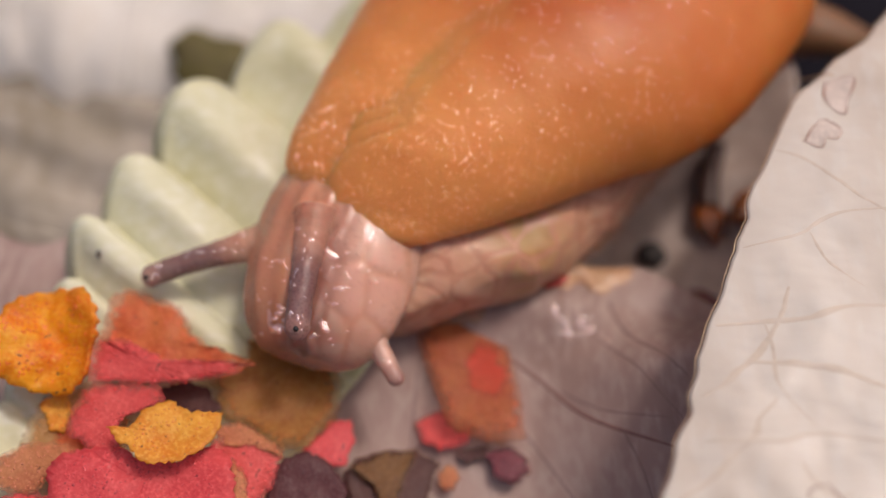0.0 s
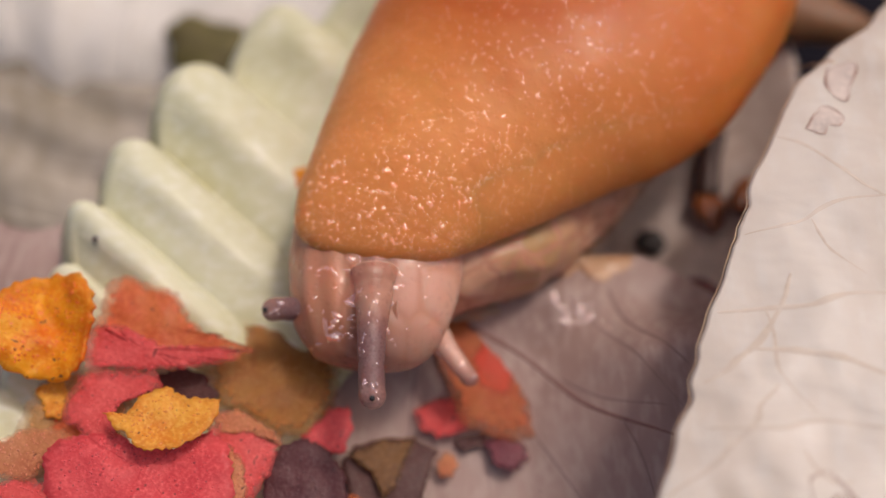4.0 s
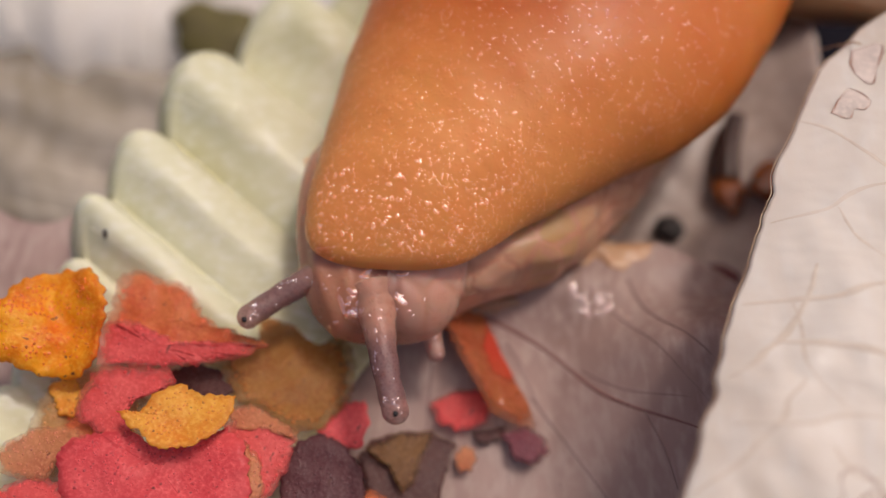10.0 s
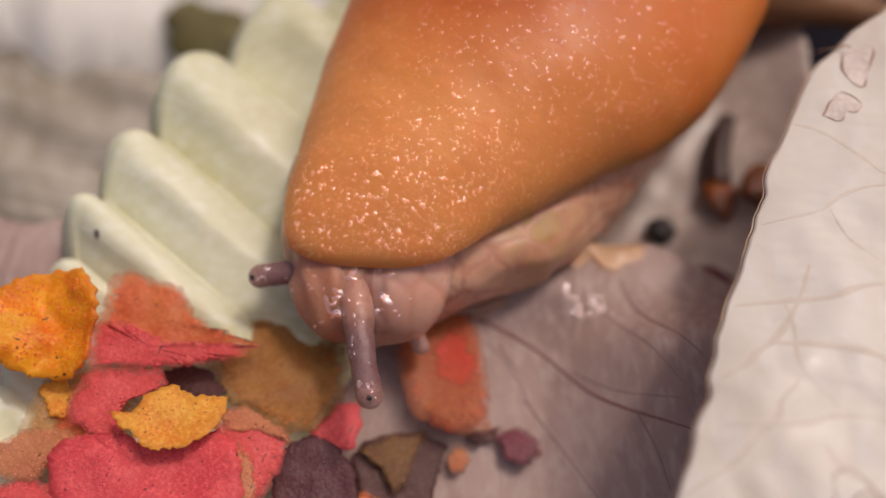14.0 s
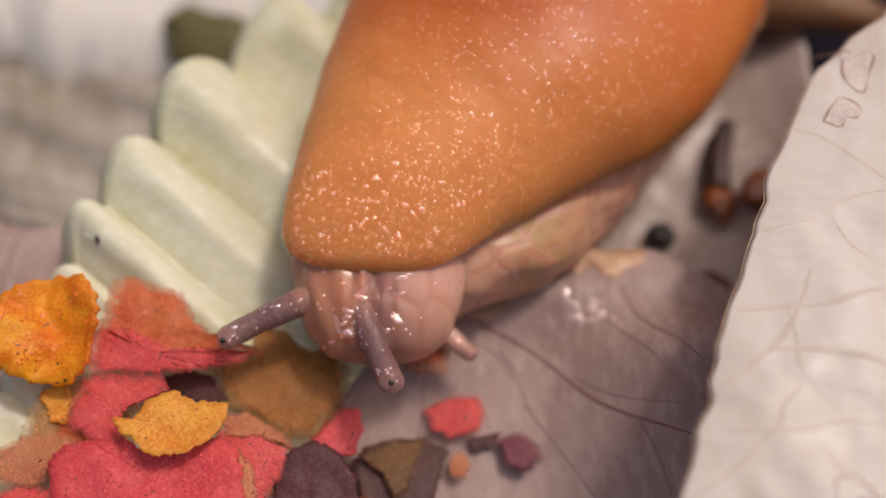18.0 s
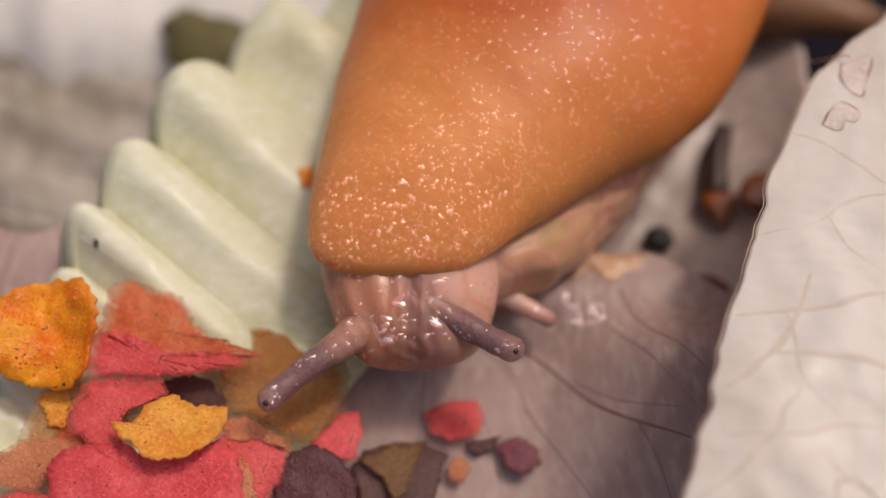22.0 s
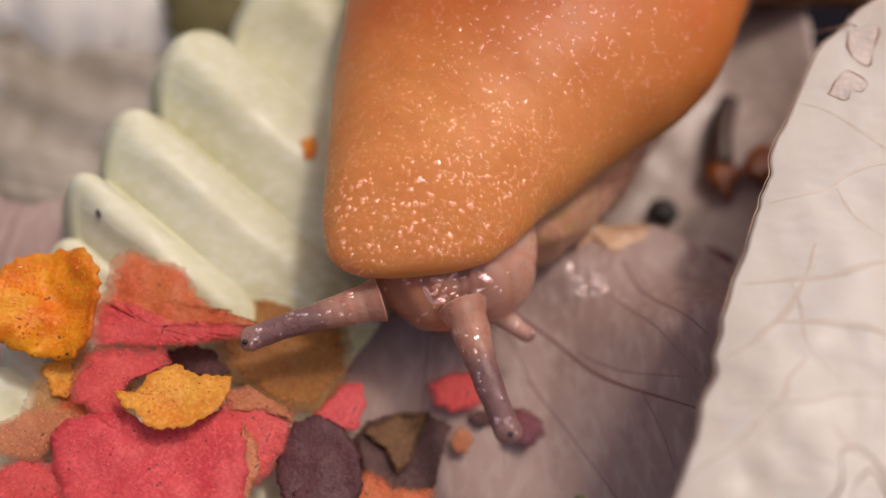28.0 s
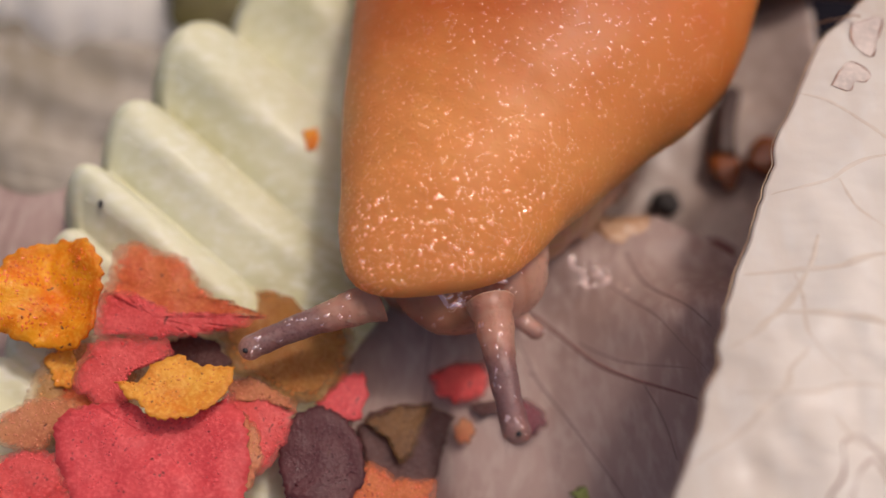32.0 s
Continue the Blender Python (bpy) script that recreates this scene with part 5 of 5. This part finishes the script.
    walk(FOLDS[2], [
        (0, at(1.67, 2.70, -0.16, 0, 0, -6.5)),
        (1, at(1.56, 1.64, -0.22, 0, 0, -5.6)),
        (2, at(1.11, 0.99, -0.31, 0, 0, -5.5)),
        (3, at(1.15, 0.55, -0.37, 0, 0, -4.1)),
        (6, at(1.16, 0.21, -0.46, 0, 0, -2.0)),
        (9, at(0.79, -0.01, -0.46, 0, 0, 0.0)),
        (12, at(0.27, -0.00, -0.46, 0, 0, 0.0)),
        (13, at(0.00, 0.00, -0.46, 0, 0, 0.0)),
        (14, at(-0.19, 0.17, -0.46, 0, 0, 0.0)),
        (17, at(-0.26, 0.35, -0.46, 0, 0, 0.0)),
        (18, at(-0.30, 0.28, -0.46, 0, 0, 0.5)),
        (19, at(0.47, 0.44, -0.46, 0, 0, 1.0)),
        (20, at(0.53, 0.15, -0.46, 0, 0, 1.5)),
        (21, at(1.10, 0.40, -0.46, 0, 0, 2.0)),
        (22, at(1.12, 0.40, -0.46, 0, 0, 3.0)),
        (23, at(0.99, 0.57, -0.46, 0, 0, 4.0)),
        (24, at(1.26, 0.00, -0.46, 0, 0, 5.0)),
        (27, at(1.85, -1.30, -0.46, 0, 0, 8.0)),
        (28, at(1.69, -1.21, -0.46, 0, 0, 9.0)),
        (29, at(1.94, -1.31, -0.46, 0, 0, 9.5)),
        (30, at(2.29, -1.48, -0.46, 0, 0, 10.0)),
        (31, at(2.26, -2.11, -0.46, 0, 0, 10.5)),
        (32, at(2.51, -2.85, -0.46, 0, 0, 11.0)),
    ])
    walk(flank, [
        (0, at(0.11, 1.02, 0.00, 0, 0, -2.9)),
        (1, at(0.14, 0.71, 0.00, 0, 0, -2.4)),
        (2, at(0.13, 0.42, 0.00, 0, 0, -2.1)),
        (3, at(0.18, 0.24, 0.00, 0, 0, -1.5)),
        (6, at(0.25, 0.03, 0.00, 0, 0, -0.6)),
        (7, at(0.14, -0.01, 0.00, 0, 0, -0.4)),
        (8, at(0.10, -0.01, 0.00, 0, 0, -0.2)),
        (9, at(0.16, -0.00, 0.00, 0, 0, 0.0)),
        (10, at(0.15, -0.01, 0.00, 0, 0, 0.0)),
        (11, at(0.12, -0.01, 0.00, 0, 0, 0.0)),
        (12, at(0.05, -0.00, 0.00, 0, 0, 0.0)),
        (13, at(0.00, 0.00, 0.00, 0, 0, 0.0)),
        (14, at(-0.04, 0.03, 0.00, 0, 0, 0.0)),
        (17, at(0.05, 0.07, 0.00, 0, 0, 0.0)),
        (18, at(0.03, 0.06, 0.00, 0, 0, 0.1)),
        (19, at(0.18, 0.10, 0.00, 0, 0, 0.3)),
        (20, at(0.21, 0.04, 0.00, 0, 0, 0.4)),
        (21, at(0.34, 0.09, 0.00, 0, 0, 0.6)),
        (22, at(0.38, 0.10, 0.00, 0, 0, 0.9)),
        (23, at(0.34, 0.14, 0.00, 0, 0, 1.2)),
        (24, at(0.39, 0.04, 0.00, 0, 0, 1.5)),
        (27, at(0.48, -0.19, 0.00, 0, 0, 2.4)),
        (28, at(0.34, -0.17, 0.00, 0, 0, 2.7)),
        (29, at(0.31, -0.18, 0.00, 0, 0, 2.9)),
        (30, at(0.37, -0.21, 0.00, 0, 0, 3.0)),
        (31, at(0.36, -0.33, 0.00, 0, 0, 3.1)),
        (32, at(0.41, -0.48, 0.00, 0, 0, 3.3)),
    ])
    walk(head, [
        (0, at(-6.07, -2.24, 5.20, 0, 0, -14.2)),
        (1, at(-4.83, -4.04, 5.20, 0, 0, -12.0)),
        (2, at(-3.88, -4.81, 5.20, 0, 0, -10.5)),
        (3, at(-3.60, -4.06, 5.20, 0, 0, -7.5)),
        (6, at(-2.79, -2.66, 5.20, 0, 0, -3.0)),
        (7, at(-2.96, -2.79, 5.20, 0, 0, -2.0)),
        (8, at(-3.37, -2.68, 5.20, 0, 0, -1.0)),
        (9, at(-3.71, -1.94, 5.20, 0, 0, 0.0)),
        (10, at(-3.82, -1.88, 5.20, 0, 0, 0.0)),
        (11, at(-3.68, -2.11, 5.20, 0, 0, 0.0)),
        (12, at(-4.00, -2.05, 5.20, 0, 0, 0.0)),
        (13, at(-4.18, -1.96, 5.20, 0, 0, 0.0)),
        (14, at(-4.27, -1.82, 5.20, 0, 0, 0.0)),
        (17, at(-3.89, -2.43, 5.20, 0, 0, 0.0)),
        (18, at(-3.78, -2.71, 5.20, 0, 0, 0.8)),
        (19, at(-3.37, -2.65, 5.20, 0, 0, 1.5)),
        (20, at(-3.21, -3.43, 5.20, 0, 0, 2.2)),
        (21, at(-2.47, -3.60, 5.20, 0, 0, 3.0)),
        (22, at(-1.87, -2.85, 5.20, 0, 0, 4.5)),
        (23, at(-1.59, -3.02, 5.20, 0, 0, 6.0)),
        (24, at(-1.19, -2.14, 5.20, 0, 0, 7.5)),
        (27, at(-0.02, -2.24, 5.20, 0, 0, 12.0)),
        (28, at(-0.01, -2.17, 5.20, 0, 0, 13.5)),
        (29, at(-0.10, -2.19, 5.20, 0, 0, 14.2)),
        (30, at(0.25, -2.25, 5.20, 0, 0, 15.0)),
        (31, at(0.29, -2.72, 5.20, 0, 0, 15.8)),
        (32, at(0.41, -3.01, 5.20, 0, 0, 16.5)),
    ])
    walk(feeler_right, [
        (0, aim((-7.49, -10.04, 9.00), (-7.50, -2.87, 7.00), 0.7, 1.4)),
        (1, aim((-5.31, -12.24, 9.00), (-5.53, -5.38, 7.00), 0.7, 1.4)),
        (2, aim((-3.91, -13.35, 9.00), (-4.14, -6.88, 7.00), 0.7, 1.4)),
        (3, aim((-3.39, -14.31, 9.00), (-3.39, -8.22, 7.00), 0.7, 1.4)),
        (6, aim((-1.89, -14.92, 7.20), (-3.42, -8.61, 5.60), 0.1, 1.4)),
        (7, aim((-1.59, -14.80, 7.20), (-3.14, -8.38, 5.60), 0.1, 1.4)),
        (8, aim((-2.89, -15.42, 7.20), (-3.97, -8.76, 5.60), 0.1, 1.4)),
        (9, aim((-2.92, -15.00, 7.20), (-4.20, -8.85, 5.60), 0.1, 1.4)),
        (10, aim((-2.60, -15.30, 7.20), (-4.07, -8.34, 5.60), 0.1, 1.4)),
        (11, aim((-1.67, -14.35, 7.20), (-3.53, -8.08, 5.60), 0.1, 1.4)),
        (12, aim((-2.01, -14.04, 7.20), (-4.01, -7.57, 5.60), 0.1, 1.4)),
        (13, aim((-4.26, -15.21, 7.20), (-5.31, -8.87, 5.60), 0.1, 1.4)),
        (14, aim((-3.71, -14.36, 7.20), (-4.90, -7.54, 5.60), 0.1, 1.4)),
        (17, aim((-3.93, -13.65, 7.20), (-5.14, -6.99, 5.60), 0.1, 1.4)),
        (18, aim((-2.50, -13.12, 7.20), (-4.63, -7.44, 5.60), 0.1, 1.4)),
        (19, aim((-1.16, -12.40, 7.20), (-3.23, -7.83, 5.60), 0.1, 1.4)),
        (20, aim((0.59, -12.91, 7.20), (-2.73, -7.85, 5.60), 0.1, 1.4)),
        (21, aim((2.27, -12.22, 7.20), (-1.46, -7.54, 5.60), 0.1, 1.4)),
        (22, aim((4.53, -10.69, 7.20), (-0.54, -6.83, 5.60), 0.1, 1.4)),
        (23, aim((4.40, -12.16, 7.20), (0.32, -7.92, 5.60), 0.1, 1.4)),
        (24, aim((4.39, -13.58, 7.20), (-0.32, -7.95, 5.60), 0.1, 1.4)),
        (27, aim((4.15, -17.31, 7.20), (1.79, -9.78, 5.60), 0.1, 1.4)),
        (28, aim((3.55, -17.50, 7.20), (1.24, -9.86, 5.60), 0.1, 1.4)),
        (29, aim((2.84, -17.87, 7.20), (1.15, -9.38, 5.60), 0.1, 1.4)),
        (30, aim((3.41, -18.08, 7.20), (2.09, -10.12, 5.60), 0.1, 1.4)),
        (31, aim((3.92, -17.87, 7.20), (2.33, -10.23, 5.60), 0.1, 1.4)),
        (32, aim((3.75, -18.06, 7.20), (2.57, -10.46, 5.60), 0.1, 1.4)),
    ])
    walk(feeler_left, [
        (0, aim((-17.82, -4.65, 6.20), (-11.48, -1.11, 4.80), 0.2, 1.4)),
        (1, aim((-15.23, -7.86, 6.20), (-9.78, -3.79, 4.80), 0.2, 1.4)),
        (2, aim((-14.23, -9.40, 6.20), (-9.17, -6.48, 4.80), 0.2, 1.4)),
        (3, aim((-9.86, -6.90, 6.20), (-7.85, -6.65, 4.80), 0.2, 1.4)),
        (6, aim((-10.37, -9.76, 6.20), (-7.78, -7.19, 4.80), 0.2, 1.4)),
        (7, aim((-10.46, -8.98, 6.20), (-7.78, -6.77, 4.80), 0.2, 1.4)),
        (8, aim((-11.73, -7.47, 6.20), (-8.55, -6.02, 4.80), 0.2, 1.4)),
        (9, aim((-11.96, -8.11, 6.20), (-8.89, -5.65, 4.80), 0.2, 1.4)),
        (10, aim((-12.04, -8.88, 6.20), (-9.00, -5.78, 4.80), 0.2, 1.4)),
        (11, aim((-11.11, -9.50, 6.20), (-8.70, -5.78, 4.80), 0.2, 1.4)),
        (12, aim((-10.61, -8.10, 6.20), (-8.56, -5.64, 4.80), 0.2, 1.4)),
        (13, aim((-11.69, -6.30, 6.20), (-9.06, -4.79, 4.80), 0.2, 1.4)),
        (14, aim((-11.33, -5.86, 6.20), (-9.26, -4.84, 4.80), 0.2, 1.4)),
        (17, aim((-13.37, -7.89, 6.20), (-9.69, -5.93, 4.80), 0.2, 1.4)),
        (18, aim((-12.79, -9.72, 6.20), (-9.49, -7.03, 4.80), 0.2, 1.4)),
        (19, aim((-11.82, -9.62, 6.20), (-8.45, -7.21, 4.80), 0.2, 1.4)),
        (20, aim((-11.36, -11.30, 6.20), (-8.06, -8.49, 4.80), 0.2, 1.4)),
        (21, aim((-10.61, -12.49, 6.20), (-7.38, -9.15, 4.80), 0.2, 1.4)),
        (22, aim((-10.05, -13.38, 6.20), (-6.52, -9.43, 4.80), 0.2, 1.4)),
        (23, aim((-9.09, -13.44, 6.20), (-5.65, -8.99, 4.80), 0.2, 1.4)),
        (24, aim((-9.17, -14.32, 6.20), (-5.38, -8.50, 4.80), 0.2, 1.4)),
        (27, aim((-10.79, -12.16, 6.20), (-5.23, -8.32, 4.80), 0.2, 1.4)),
        (28, aim((-11.54, -11.36, 6.20), (-4.24, -7.94, 4.80), 0.2, 1.4)),
        (29, aim((-11.54, -11.66, 6.20), (-4.67, -7.96, 4.80), 0.2, 1.4)),
        (30, aim((-11.53, -11.29, 6.20), (-4.58, -7.41, 4.80), 0.2, 1.4)),
        (31, aim((-11.54, -11.69, 6.20), (-4.48, -7.82, 4.80), 0.2, 1.4)),
        (32, aim((-11.58, -12.49, 6.20), (-3.98, -8.36, 4.80), 0.2, 1.4)),
    ])
    walk(low_right, [
        (0, aim((-1.85, -10.47, 3.60), (-3.94, -6.70, 4.60))),
        (1, aim((0.93, -11.13, 3.20), (-2.68, -7.15, 4.00))),
        (2, aim((2.32, -10.31, 2.40), (-0.56, -7.47, 3.00))),
        (3, aim((2.66, -10.72, 1.80), (0.25, -7.31, 2.20))),
        (6, aim((2.93, -9.36, 1.50), (0.87, -6.81, 2.00))),
        (7, aim((2.29, -9.98, 1.50), (0.63, -6.79, 2.00))),
        (8, aim((0.15, -10.59, 1.50), (-0.27, -7.20, 2.00))),
        (9, aim((-0.37, -10.33, 1.50), (-0.73, -7.16, 2.00))),
        (10, aim((-0.61, -9.27, 1.50), (-0.96, -7.21, 2.00))),
        (11, aim((-0.65, -8.42, 1.50), (-1.00, -6.73, 2.00))),
        (12, aim((-1.37, -8.28, 1.50), (-1.73, -6.38, 2.00))),
        (13, aim((-2.15, -9.09, 1.50), (-2.77, -7.18, 2.00))),
        (14, aim((-1.04, -8.74, 1.50), (-1.83, -6.35, 2.00))),
        (17, aim((-0.19, -9.98, 1.50), (-0.99, -6.75, 2.00))),
        (18, aim((2.11, -8.61, 1.50), (-0.58, -6.17, 2.00))),
        (19, aim((3.75, -8.01, 1.50), (0.85, -5.91, 2.00))),
        (20, aim((4.87, -7.42, 1.50), (1.26, -5.19, 2.00))),
        (21, aim((5.69, -7.50, 1.50), (2.37, -5.45, 2.00))),
        (22, aim((7.23, -5.97, 1.50), (3.53, -3.65, 2.00))),
        (23, aim((8.09, -7.12, 1.50), (4.14, -5.19, 2.00))),
        (24, aim((8.11, -8.40, 1.50), (3.66, -6.80, 2.00))),
        (27, aim((5.90, -8.23, 1.50), (4.30, -7.54, 2.00))),
        (28, aim((5.49, -9.04, 1.50), (4.11, -8.13, 2.00))),
        (29, aim((5.33, -9.28, 1.50), (3.94, -8.45, 2.00))),
        (30, aim((5.76, -9.11, 1.50), (4.54, -8.20, 2.00))),
        (31, aim((5.72, -9.42, 1.50), (4.54, -8.57, 2.00))),
        (32, aim((5.84, -9.50, 1.50), (4.80, -8.74, 2.00))),
    ])
    walk(low_left, [
        (0, aim((-8.28, -7.25, 2.20), (-8.00, -5.10, 3.50))),
        (1, aim((-7.00, -8.94, 2.20), (-6.73, -6.84, 3.50))),
        (2, aim((-6.02, -9.67, 2.20), (-5.75, -7.59, 3.50))),
        (3, aim((-5.44, -9.71, 2.20), (-5.17, -7.64, 3.50))),
        (6, aim((-4.99, -8.36, 2.20), (-4.73, -6.26, 3.50))),
        (7, aim((-5.17, -8.39, 2.20), (-4.88, -6.33, 3.50))),
        (8, aim((-5.60, -8.27, 2.20), (-5.31, -6.21, 3.50))),
        (9, aim((-5.95, -7.56, 2.20), (-5.66, -5.49, 3.50))),
        (10, aim((-6.09, -7.51, 2.20), (-5.79, -5.44, 3.50))),
        (11, aim((-5.94, -7.73, 2.20), (-5.64, -5.66, 3.50))),
        (12, aim((-6.24, -7.67, 2.20), (-5.95, -5.60, 3.50))),
        (13, aim((-6.41, -7.58, 2.20), (-6.12, -5.51, 3.50))),
        (14, aim((-6.52, -7.44, 2.20), (-6.22, -5.37, 3.50))),
        (17, aim((-6.12, -8.02, 2.20), (-5.83, -5.97, 3.50))),
        (18, aim((-6.01, -8.29, 2.20), (-5.72, -6.24, 3.50))),
        (19, aim((-5.58, -8.24, 2.20), (-5.29, -6.18, 3.50))),
        (20, aim((-5.02, -9.79, 2.20), (-4.74, -7.77, 3.50))),
        (21, aim((-4.30, -9.95, 2.20), (-4.01, -7.93, 3.50))),
        (22, aim((-3.71, -9.25, 2.20), (-3.42, -7.21, 3.50))),
        (23, aim((-3.42, -9.42, 2.20), (-3.14, -7.39, 3.50))),
        (24, aim((-3.05, -8.59, 2.20), (-2.76, -6.54, 3.50))),
        (27, aim((-1.86, -8.31, 2.20), (-1.58, -6.26, 3.50))),
        (28, aim((-1.86, -8.24, 2.20), (-1.58, -6.19, 3.50))),
        (29, aim((-1.94, -8.26, 2.20), (-1.66, -6.21, 3.50))),
        (30, aim((-1.60, -8.31, 2.20), (-1.32, -6.26, 3.50))),
        (31, aim((-1.54, -8.76, 2.20), (-1.26, -6.72, 3.50))),
        (32, aim((-1.42, -9.05, 2.20), (-1.14, -7.01, 3.50))),
    ])
    walk(eaten_flake, [
        (0, at(3.00, -7.49, -1.30, 0, 6, -4)),
        (3, at(3.70, -8.04, -1.60, 0, 16, -2)),
        (6, at(3.37, -7.65, -2.00, 0, 25, 4)),
        (9, at(3.25, -7.94, -1.50, 0, 40, 10)),
        (10, at(3.00, -7.79, -1.50, 0, 45, 12)),
        (11, at(2.50, -7.31, -1.20, 0, 45, 10)),
        (12, at(2.04, -6.37, -1.00, 0, 50, 15)),
        (13, at(1.96, -7.89, -1.00, 0, 15, 0)),
        (14, at(0.36, -8.20, -0.80, 0, 5, -8)),
        (17, at(-0.90, -4.60, -0.40, 0, 0, -15)),
        (18, at(-1.40, -4.20, 0.40, 0, 0, -20)),
        (19, at(-1.82, -3.40, 1.20, 0, 0, -20)),
        (32, at(0.33, -4.00, 1.60, 0, 0, -20)),
    ])


motions()
